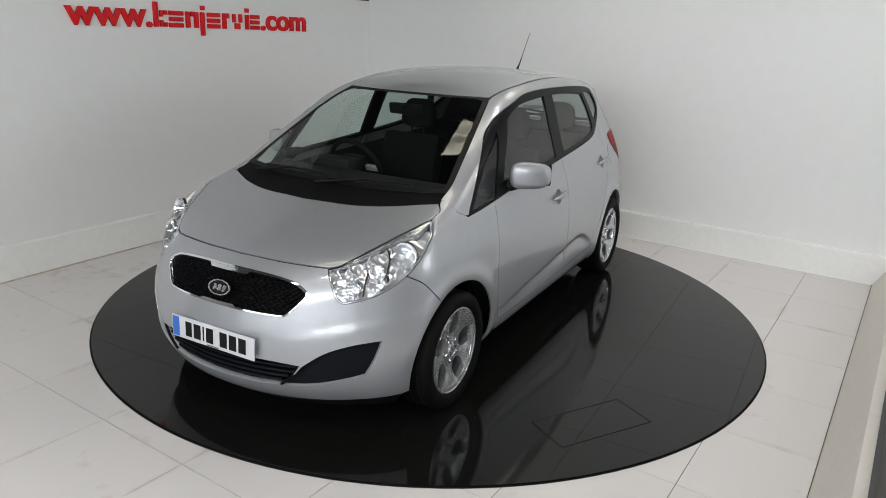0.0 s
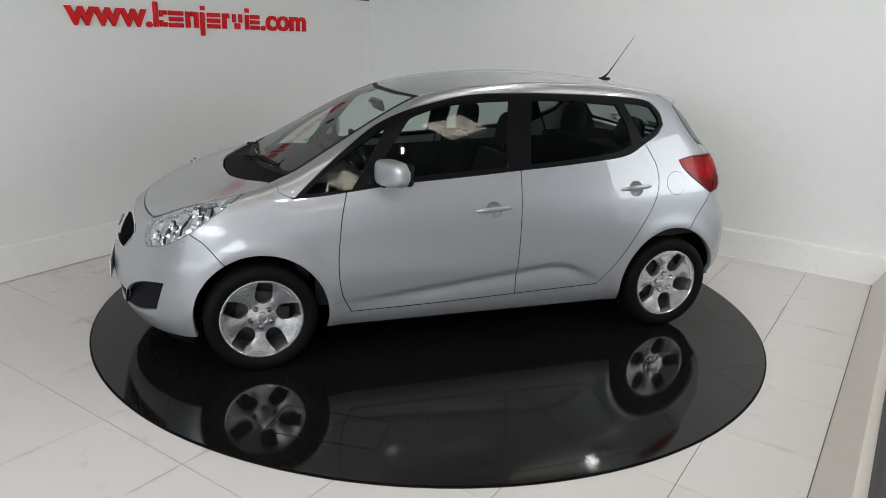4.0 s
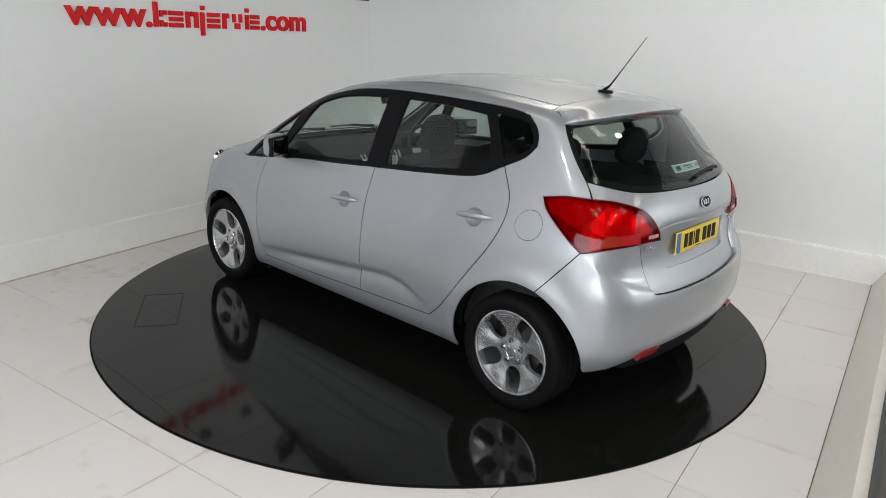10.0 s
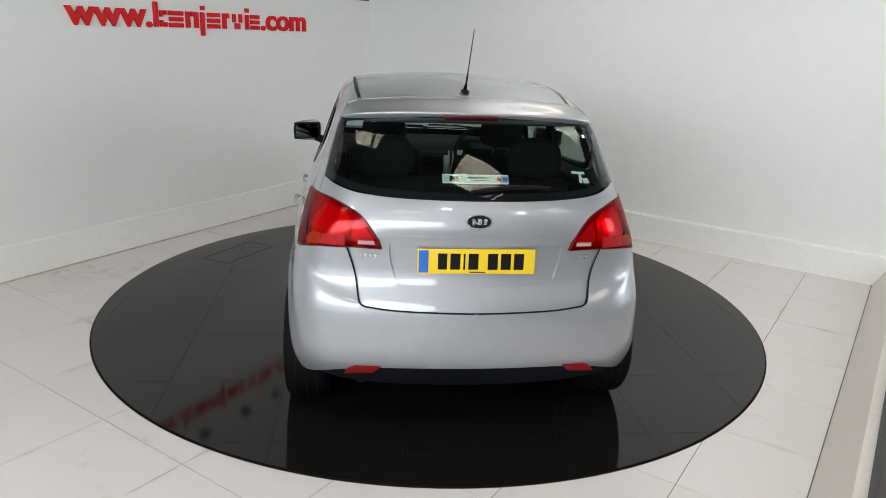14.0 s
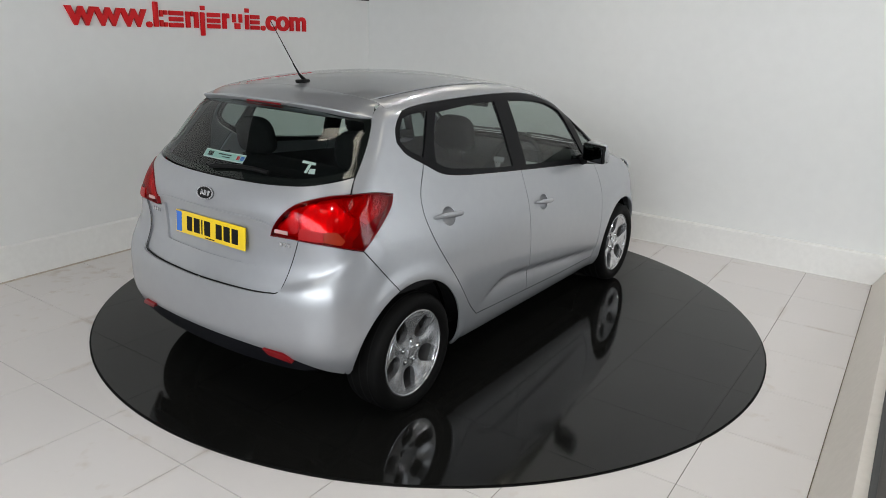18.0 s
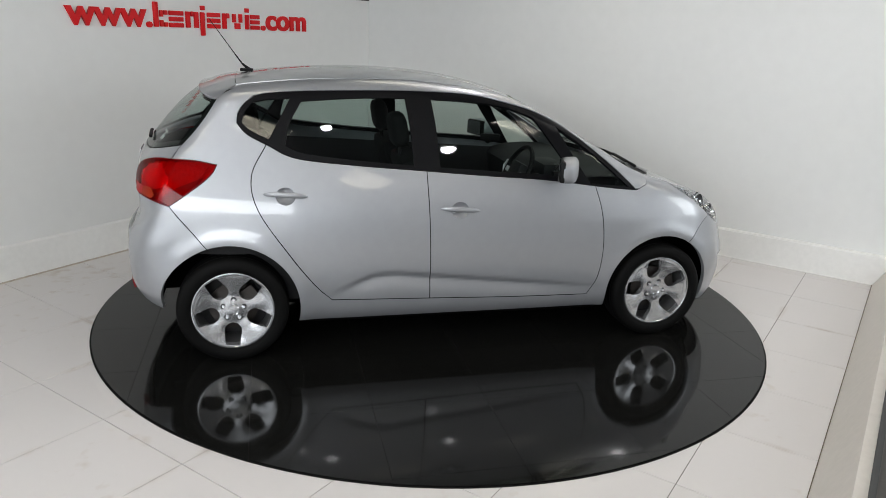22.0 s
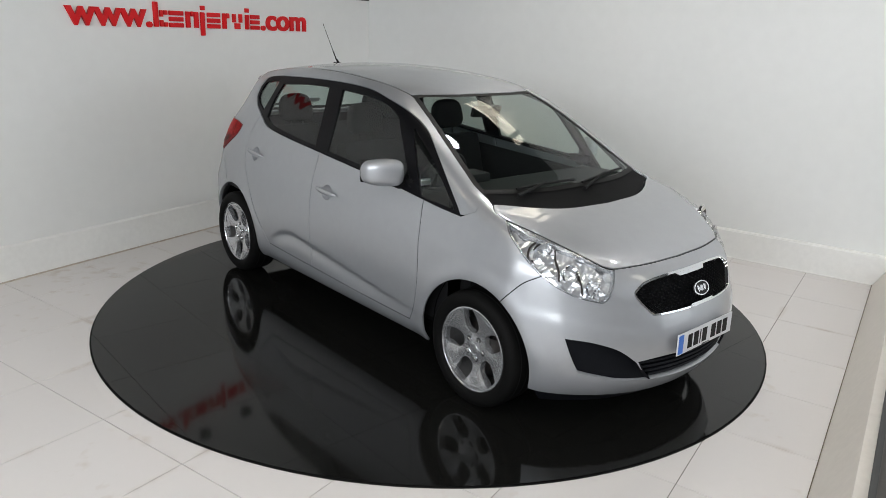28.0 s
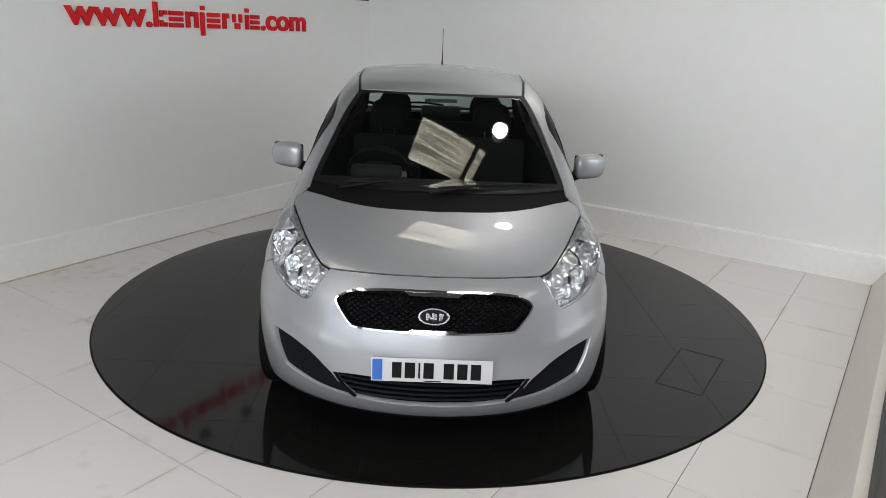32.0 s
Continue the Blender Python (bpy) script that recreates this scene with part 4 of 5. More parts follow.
    seam(bend((1.225, .677), (1.285, .724), (1.36, .724), (1.50, .67), (1.66, .602), (1.79, .527), (1.84, .47)), CAR, top=True, wide=.003)
    seam(bend((1.84, .47), (1.862, .38), (1.886, .22), (1.896, 0), (1.886, -.22), (1.862, -.38), (1.84, -.47)), CAR, top=True, sides="M", wide=.0045)
    # bonnet, scuttle, roof
    h = loop(bend((1.892, 0), (1.882, .22), (1.858, .38), (1.835, .47)), BONNET_SIDE, BONNET_BACK, bend((1.228, .682), (1.27, .605), (1.348, .465), (1.408, .28), (1.432, 0)))
    top_panel("bonnet", loop(h, [(x, -y) for x, y in reversed(h)]), PAINT, CAR, label="silver bonnet")
    ws = bend((.415, 0), (.40, .25), (.345, .50)) + bend((.345, .50), (.6, .565), (.85, .617), (1.06, .660), (1.13, .665)) + bend((1.13, .665), (1.16, .59), (1.215, .42), (1.25, .22), (1.26, 0))
    wso = loop(ws)
    top_panel("windscreen", loop(wso, [(x, -y) for x, y in reversed(wso)]), PANE, CAR, thick=0, sink=0.004, gap=0.001)
    full = loop(wso, [(x, -y) for x, y in reversed(wso)])
    top_panel("windscreen_band", inset(full, -0.004), PLATEBLACK, CAR, holes=(inset(full, 0.026),), gap=0, thick=0, sink=0.002, label="black band round the windscreen")
    sc = loop(bend((1.255, 0), (1.245, .22), (1.21, .42), (1.155, .59), (1.11, .672)), [(1.11, .672), (1.16, .694), (1.216, .687)], bend((1.216, .687), (1.236, .655), (1.268, .60), (1.346, .460), (1.404, .28), (1.428, 0)))
    top_panel("scuttle", loop(sc, [(x, -y) for x, y in reversed(sc)]), SCUTTLE, CAR, sink=0.008, label="black plastic scuttle below the windscreen", thick=0.02)
    rf = loop(bend((.41, 0), (.395, .25), (.34, .50)), bend((.34, .50), (0, .533), (-.5, .542), (-1.0, .527), (-1.25, .507)), bend((-1.25, .51), (-1.265, .3), (-1.27, 0)))
    top_panel("roof", loop(rf, [(x, -y) for x, y in reversed(rf)]), PAINT, CAR, label="silver roof panel", step=0.05)
    patch = [(-1.20, .46), (-1.20, .566), (-1.27, .566), (-1.325, .56), (-1.325, .46)]
    top_panel("corner_patch", patch, PAINT, CAR, gap=0, sink=.004, thick=0, step=.02, sides="LR")
    # added black patch that closes a bright gap under the spoiler's end
    side_panel("corner_filler", [(3.985, 1.42), (4.06, 1.40), (4.13, 1.40), (4.08, 1.455), (4.03, 1.462), (3.99, 1.46)], PLATEBLACK, CAR, gap=0, sink=.012, thick=0, step=.02)
    # pillar and roof edge, between the side glass and the roof
    low = sorted((FX + S2 - u, z) for u, z in DLO_T)
    low = [(-1.25, 1.485)] + [q for q in low if q[0] > -1.2] + [(1.2, .995)]
    top = [(-1.25, .524), (-1.0, .545), (-.5, .560), (0, .550), (.33, .516), (.345, .512), (.6, .575), (.85, .627), (1.06, .668), (1.2, .675)]
    xs = np.linspace(1.19, -1.256, 90)
    a = [on_side(sx(x), np.interp(x, *zip(*low))) for x in xs]
    b = [on_top(x, np.interp(x, *zip(*top))) for x in xs]
    ribbon("roof_edge", a, b, PAINT, CAR, label="silver windscreen pillar and roof edge")
    a = [on_top(x, y) for x, y in resample([(.345, .497), (0, .530), (-.5, .540), (-1.0, .525), (-1.25, .505)], 50)]
    b = [on_top(x, y) for x, y in resample([(.345, .516), (0, .549), (-.5, .559), (-1.0, .544), (-1.25, .524)], 50)]
    ribbon("roof_channel", a, b, GLOSSBLACK, CAR, wide=4, thick=0.004, sink=0.005, label="black strip in the roof channel")
    return doors


def grilles(grille, intake):
    # chrome surround
    inner = inset(grille, 0.009)
    side_panel("grille_frame", inset(grille, 0.001), CHROME, CAR, holes=(inner,), sides="M", gap=0, sink=-0.004, thick=0.03, edge=0.012, step=0.05, label="chrome frame round the grille")
    back = side_panel("grille_back", inset(grille, 0.006), PLATEBLACK, CAR, sides="M", gap=0, sink=0.045, thick=0, label="black panel behind the grille")[0]
    for tab in ([(-.135, .766), (-.108, .747), (.108, .747), (.135, .766)], [(-.118, .609), (-.095, .623), (.095, .623), (.118, .609)]):
        side_panel("grille_tab", tab, CHROME, CAR, sides="M", gap=0, sink=-0.003, thick=0.02, edge=0.012, step=0.03, label="chrome tab on the grille frame")
    # mesh of slanted bars
    bm_mesh = []
    verts, faces = [], []
    inn = inner
    step = 0.034
    for sl in (1, -1):
        for k in range(-30, 31):
            pts = []
            for z in np.linspace(.60, .79, 40):
                s = k * step + sl * (z - .695) * 1.55
                pts.append((s, z))
            run = []
            ok = within(np.array(pts), inn)
            for q, o in zip(pts, ok):
                if o:
                    run.append(q)
                elif run:
                    bm_mesh.append(run)
                    run = []
            if run:
                bm_mesh.append(run)
    for run in bm_mesh:
        if len(run) < 3:
            continue
        r = np.array(run)
        c = on_side(r[:, 0], r[:, 1])
        n = normals(c)
        t = np.gradient(c, axis=0)
        t /= np.linalg.norm(t, axis=1, keepdims=True)
        sd = np.cross(t, n) * 0.0035
        base = len(verts)
        for i in range(len(r)):
            for q in (c[i] - n[i] * 0.018 + sd[i], c[i] - n[i] * 0.010, c[i] - n[i] * 0.018 - sd[i]):
                verts.append(tuple(q))
        for i in range(len(r) - 1):
            for k in range(2):
                q = base + i * 3 + k
                faces.append((q, q + 1, q + 4, q + 3))
    me = bpy.data.meshes.new("grille_mesh")
    me.from_pydata(verts, [], faces)
    me.materials.append(GLOSSBLACK)
    me.update()
    ob = new("grille_mesh", me)
    ob.parent = CAR
    tagged(ob, "gloss black lattice of the grille", kind="stuff")
    side_panel("intake_back", inset(intake, -0.004), PLATEBLACK, CAR, sides="M", gap=0, sink=0.06, thick=0, label="black panel behind the lower intake")
    for z in (.29, .317, .344, .371, .397):
        s = np.linspace(-.50, .50, 90)
        s = s[within(np.stack([s, np.full(90, min(z, .3985))], 1), intake)]
        if len(s) < 4:
            continue
        c = on_side(s, np.full(len(s), z))
        n = normals(c)
        rows = []
        for d, dz in ((.05, .004), (.018, .006), (.014, 0), (.018, -.006), (.05, -.004)):
            rows.append(c - n * d + np.array([0, 0, dz]))
        bm = bmesh.new()
        vs = [[bm.verts.new(q) for q in r] for r in rows]
        for a, b in zip(vs, vs[1:]):
            for i in range(len(s) - 1):
                bm.faces.new((a[i], a[i + 1], b[i + 1], b[i]))
        part("intake_bar", bm, DARKPLASTIC, CAR)


DOORS = body_panels()


def glazing():
    edge = loop(BELT_W, BELT_F, BELT_R, BELT_Q, DLO_R, DLO_T)
    edge = inset(edge, 0.001)
    fq = loop([(sx(1.06), .975), (sx(.80), .998)], bend((sx(.80), .998), (sx(.695), 1.15), (sx(.585), 1.328)), bend((sx(.585), 1.328), (sx(.82), 1.173), (sx(1.06), .975)))
    fd = loop(bend((sx(.705), 1.030), (sx(.5), 1.055), (sx(.15), 1.078), (sx(-.135), 1.098)), bend((sx(-.135), 1.098), (sx(-.15), 1.3), (sx(-.175), 1.468)), bend((sx(-.175), 1.468), (sx(.05), 1.458), (sx(.25), 1.435), (sx(.39), 1.395), (sx(.445), 1.372)), bend((sx(.445), 1.372), (sx(.585), 1.19), (sx(.705), 1.030)))
    rd = loop(bend((sx(-.285), 1.108), (sx(-.6), 1.135), (sx(-.9), 1.172), (sx(-1.0), 1.21)), bend((sx(-1.0), 1.21), (sx(-.97), 1.33), (sx(-.905), 1.445)), bend((sx(-.905), 1.445), (sx(-.6), 1.467), (sx(-.325), 1.47)), bend((sx(-.325), 1.47), (sx(-.30), 1.3), (sx(-.285), 1.108)))
    rq = loop(bend((sx(-1.085), 1.243), (sx(-1.18), 1.287), (sx(-1.222), 1.325)), bend((sx(-1.222), 1.325), (sx(-1.214), 1.37), (sx(-1.168), 1.432)), bend((sx(-1.168), 1.432), (sx(-1.09), 1.449), (sx(-.965), 1.458)), bend((sx(-.965), 1.458), (sx(-1.03), 1.34), (sx(-1.085), 1.243)))
    side_panel("window_surround", edge, GLOSSBLACK, CAR, holes=(fq, fd, rd, rq), gap=0.001, sink=0.003, thick=0.02, label="black window frames and door pillars", step=0.05)
    for q in (fq, fd, rd, rq):
        side_panel("window_pane", q, QUARTERPANE if q is rq else DARKPANE if q is rd else PANE, CAR, gap=-0.004, sink=0.009, thick=0, step=0.05)
    half = loop(bend((SEND, 1.152), (4.95, 1.153), (4.78, 1.156), (4.60, 1.165), (4.45, 1.183), (4.290, 1.205)), bend((4.290, 1.205), (4.158, 1.327), (4.03, 1.448)), bend((4.03, 1.448), (4.3, 1.475), (4.7, 1.49), (SEND, 1.495)))
    side_panel("rear_window", both(half, SEND), DARKPANE, CAR, sides="M", gap=0.002, sink=0.003, thick=0)


glazing()


def spoiler():
    """The lip over the rear window: it carries on the roof and its ends sweep down to the window's corners."""
    half = [(-1.272, 0, 1.55), (-1.268, .25, 1.545), (-1.262, .42, 1.53), (-1.256, .50, 1.516), (-1.272, .545, 1.50), (-1.312, .582, 1.476), (-1.352, .603, 1.447)]
    rear = [(-1.478, 0, 1.490), (-1.473, .22, 1.488), (-1.458, .38, 1.482), (-1.442, .47, 1.475), (-1.420, .535, 1.466), (-1.388, .58, 1.455), (-1.355, .606, 1.446)]
    n = 33
    a = snap(resample(bend(*half), n))
    b = resample(bend(*rear), n)
    rows = []
    for i in range(n):
        k = 1 - (i / (n - 1))**5
        u = np.linspace(0, 1, 8)[:, None]
        top = a[i] * (1 - u) + b[i] * u
        lie = snap(top.copy())
        top = top * u**1.5 + lie * (1 - u**1.5) + np.array([0, 0, .004]) * np.sin(math.pi * u) * k
        t = top[-1]
        inward = np.array([1.0, -.35 * min(i / 20, 1), 0])
        ring = list(top) + [t + (-.003 * k, 0, -.007 * k - .001), t + inward * .022 * k + (.001, 0, -.040 * k - .003), t + inward * .055 * k + (.002, 0, -.054 * k - .004), t + inward * .10 * k + (.004, 0, -.036 * k - .006)]
        rows.append(ring)
    full = [[q * (1, -1, 1) for q in r] for r in rows[:0:-1]] + rows
    bm = bmesh.new()
    vs = [[bm.verts.new(q) for q in r] for r in full]
    for p, q in zip(vs, vs[1:]):
        for i in range(len(p) - 1):
            bm.faces.new((p[i], p[i + 1], q[i + 1], q[i]))
    sp = part("spoiler", bm, PAINT, CAR, "silver roof spoiler over the rear window", sharp=50)
    bm = boxes((-1.477, -1.437, -.125, .125, 1.452, 1.476), bevel=0.006)
    part("brake_light", bm, DEEPRED, sp, "red high-level brake light")
    # dark joint between roof and spoiler
    w = snap(a + np.array([.006, 0, 0]) * np.linspace(1, .4, n)[:, None])
    v = snap(a - np.array([.006, 0, 0]) * np.linspace(1, .4, n)[:, None])
    ribbon("spoiler_joint", w, v, PLATEBLACK, CAR, wide=3, thick=0, sink=.007)


spoiler()


def lamps():
    head = loop(LAMP_F_TOP, LAMP_F_LOW, LAMP_F_FRONT)
    for sd in "LR":
        base = side_panel("headlight", head, REFLECTOR, CAR, sides=sd, gap=0.001, sink=0.052, thick=0, step=0.03, label="headlight with bright reflectors behind a clear lens")[0]
        side_panel("headlight_bezel", head, ALLOY, base, sides=sd, holes=(inset(head, 0.004),), gap=0, sink=0.004, thick=0.045, edge=0.015)
        side_panel("reflector", inset(head, 0.006), REFLECTOR, base, sides=sd, gap=0, sink=0.036, thick=0, step=0.012, lift=lambda v: 0.009 * np.sin(v[:, 0] * 62) * np.sin(v[:, 1] * 80 + 1) + .0012 * np.sin(v[:, 0] * 260))
        for s, z, r in ((1.03, .874, .062), (.85, .806, .043), (.715, .742, .034), (.70, .70, .018)):
            c = on_side(s, z)
            n = normals(c[None])[0]
            c = c - n * 0.028
            if sd == "R":
                c, n = c * (1, -1, 1), n * (1, -1, 1)
            d = Vector((0.92, 0.25 if sd == "L" else -0.25, 0.18)).normalized()
            q = d.to_track_quat("Z", "Y").to_matrix().to_4x4()
            bm = lathe([(r * .20, -.034), (r * .45, -.028), (r * .62, -.018), (r * .66, -.012), (r * .85, .002), (r * .95, .014), (r, .017), (r * 1.05, .004)], 28, "Z")
            bmesh.ops.transform(bm, matrix=Matrix.Translation(c) @ q, verts=bm.verts)
            part("bowl", bm, CHROME if r > .03 else REFLECTOR, base, "chrome lamp bowl")
            bm = bmesh.new()
            bmesh.ops.create_uvsphere(bm, u_segments=16, v_segments=10, radius=r * .36, matrix=Matrix.Translation(c) @ q @ Matrix.Translation((0, 0, -.016)))
            part("bulb", bm, CLEAR if r > .05 else SILVERLENS, base)
        # dark strips between the lamp's chambers, and ribs on the indicator
        for ln in (bend((.905, .765), (.915, .82), (.955, .872), (1.0, .925)), bend((.765, .705), (.775, .75), (.79, .79), (.80, .812)), bend((1.09, .835), (1.11, .88), (1.12, .93), (1.13, .955))):
            ln = np.array(ln)
            l, q = on_side(ln[:, 0] - .005, ln[:, 1]), on_side(ln[:, 0] + .005, ln[:, 1])
            ribbon("divider", l, q, DISCSTEEL, base, wide=3, thick=0.02, sides=sd, sink=.030)
        for k in range(5):
            zz = .70 + .016 * k
            side_panel("rib", [(.655, zz), (.685 + .012 * k, zz + .006), (.685 + .012 * k, zz + .011), (.655, zz + .006)], SILVERLENS, base, sides=sd, gap=0, sink=.026, thick=.006, step=.02)
        lens = side_panel("lens", head, CLEAR, base, sides=sd, gap=0.0005, sink=0.001, thick=0, step=0.03)[0]
        lens.visible_shadow = False
        tail = loop(LAMP_R_TOP, LAMP_R_LOW, LAMP_R_SIDE)
        tl = side_panel("tail_light", tail, REDLENS, CAR, sides=sd, gap=0.002, sink=0.030, thick=0, step=0.02, label="red tail light wrapping round the corner", lift=lambda v: .004 * np.sin(v[:, 0] * 95 + v[:, 1] * 40))[0]
        side_panel("rim", tail, DEEPRED, tl, sides=sd, holes=(inset(tail, .0035),), gap=0.001, sink=-0.0045, thick=0.034, edge=.012)
        zones = (("brake_reflector", [(4.42, 1.115), (4.57, 1.09), (4.60, 1.0), (4.58, .962), (4.42, .975), (4.33, 1.02)], SILVERLENS, .022),
                 ("side_reflector", [(4.10, 1.098), (4.30, 1.115), (4.38, 1.112), (4.28, 1.02), (4.22, 1.0), (4.14, 1.05)], REDLENS, .022),
                 ("inner_reflector", [(4.625, 1.06), (4.67, 1.03), (4.725, .965), (4.62, .965)], SILVERLENS, .020))
        for nm, pts, mat, d in zones:
            side_panel(nm, loop(bend(*pts, pts[0], n=5)), mat, tl, sides=sd, gap=0, sink=d, thick=.008, step=0.010, edge=.010, lift=lambda v: .0006 * np.sin(v[:, 0] * 200) - .3 * ((v[:, 1] - 1.03)**2))
        ind = loop(bend((4.385, .945), (4.405, .928)), bend((4.405, .928), (4.48, .941)), bend((4.48, .941), (4.478, .983)), bend((4.478, .983), (4.42, .980), (4.385, .945)))
        side_panel("indicator", ind, AMBER, tl, sides=sd, gap=0, sink=-0.007, thick=0.003, label="amber indicator lens")
        rose = loop(bend((4.481, .941), (4.595, .945)), bend((4.595, .945), (4.592, .992)), bend((4.592, .992), (4.48, .983)), bend((4.48, .983), (4.481, .941)))
        side_panel("fog_light", rose, ROSELENS, tl, sides=sd, gap=0, sink=-0.007, thick=0.003, label="pale red fog light lens")
        side_panel("tail_light_shade", loop(bend((4.12, 1.045), (4.27, .99), (4.34, .945)), bend((4.34, .945), (4.35, .915)), bend((4.35, .915), (4.30, .903)), bend((4.30, .903), (4.20, .972), (4.12, 1.045))), DEEPRED, tl, sides=sd, gap=0, sink=0.012, thick=0.003)
        side_panel("reversing_lens", loop(bend((4.655, .955), (4.735, .957)), bend((4.735, .957), (4.730, .973)), bend((4.730, .973), (4.655, .971)), bend((4.655, .971), (4.655, .955))), PINKLENS, tl, sides=sd, gap=0, sink=-0.0075, thick=0.003, label="pale reversing light")
        lens = side_panel("lens", tail, REDGLASS, tl, sides=sd, gap=0.0025, sink=-0.004, thick=0, step=0.025, label="glossy red lens", lift=lambda v: -0.004 * np.exp(-((v[:, 0] - 4.605) / .005)**2))[0]
        # model lettering below the lamp as plain chrome marks
        for k in range(4 if sd == "L" else 3):
            s0 = 4.655 + .024 * k
            side_panel("model_mark", [(s0, .893), (s0 + .017, .893), (s0 + .017, .910), (s0, .910)], ALLOY, CAR, sides=sd, gap=0, sink=.008, thick=.003, step=.02)
        ref = loop(bend((4.62, .370), (4.75, .384)), bend((4.75, .384), (4.78, .410)), bend((4.78, .410), (4.67, .408)), bend((4.67, .408), (4.64, .392), (4.62, .370)))
        side_panel("rear_reflector", ref, DEEPRED, CAR, sides=sd, gap=0, sink=-0.016, thick=0.03, label="red reflector in the rear bumper")


lamps()


def bars(parent, m, width, height, face):
    """A number plate with plain bars for its characters."""
    bm = boxes((-width / 2, width / 2, -.003, .003, -height / 2, height / 2), bevel=0.0025)
    me = part("number_plate", bm, face, parent)
    me.matrix_basis = m
    part("blue_band", boxes((-width / 2 + .006, -width / 2 + .048, -.0045, -.0032, -height / 2 + .006, height / 2 - .006)), PLATEBLUE, me)
    x = -.170
    for k, w in enumerate((.046, .050, .014, .050, 0, .050, .050, .050)):
        if w:
            part("bar", boxes((x, x + w - .006, -.0045, -.0032, -.036, .036)), PLATEBLACK, me)
        x += w + .008 if w else .028
    part("bar", boxes((-.03, .04, -.0045, -.0032, -.050, -.046)), PLATEBLACK, me)
    return me


def plates():
    c = on_side(0.0, .457)
    bars(CAR, Matrix.Translation((c[0] + .003, 0, .457)) @ pose(0, 0, 0, -2, 0, 90), .52, .108, PLATEWHITE)
    c = on_side(SEND, .885)
    bars(CAR, Matrix.Translation((c[0] + .016, 0, .887)) @ pose(0, 0, 0, -3, 0, -90), .52, .112, PLATEYELLOW)


plates()


def badge(name, at, up, w, h):
    """An oval chrome badge with a plain chrome figure."""
    out = []
    for k in range(36):
        a = 2 * math.pi * k / 36
        out.append((w * math.cos(a), h * math.sin(a)))
    def ring(r0, r1, z0, z1):
        bm = bmesh.new()
        a = [[bm.verts.new((r * x, r * y, z)) for x, y in out] for r, z in ((r0, z0), (r0, z1), (r1, z1), (r1, z0))]
        for p, q in zip(a, a[1:]):
            for i in range(36):
                bm.faces.new((p[i], p[(i + 1) % 36], q[(i + 1) % 36], q[i]))
        return bm
    m = Matrix.Translation(at) @ up
    bd = part(name, prism(out, 0, .004), PLATEBLACK, CAR, "black oval badge with a chrome rim")
    bd.matrix_basis = m
    part("rim", ring(.86, 1.0, .002, .008), ALLOY, bd)
    for x in (-.5, -.12, .32):
        part("figure", boxes((x * w, x * w + .16 * w, -.42 * h, .42 * h, .003, .007)), ALLOY, bd)
    for x, t in ((-.28, 40), (.12, 0), (.5, -15)):
        bm = boxes((-.07 * w, .07 * w, -.36 * h, .36 * h, .003, .007))
        ob = part("figure", bm, ALLOY, bd)
        ob.matrix_basis = pose(x * w, 0, 0, 0, 0, t)


def badges():
    c = on_side(0.0, .676)
    n = normals(c[None])[0]
    badge("badge", c + n * .006, Vector(n).to_track_quat("Z", "Y").to_matrix().to_4x4(), .068, .036)
    c = on_side(SEND, 1.068)
    n = normals(c[None])[0]
    badge("badge", c + n * .001, Vector(n).to_track_quat("Z", "Y").to_matrix().to_4x4(), .060, .032)


badges()


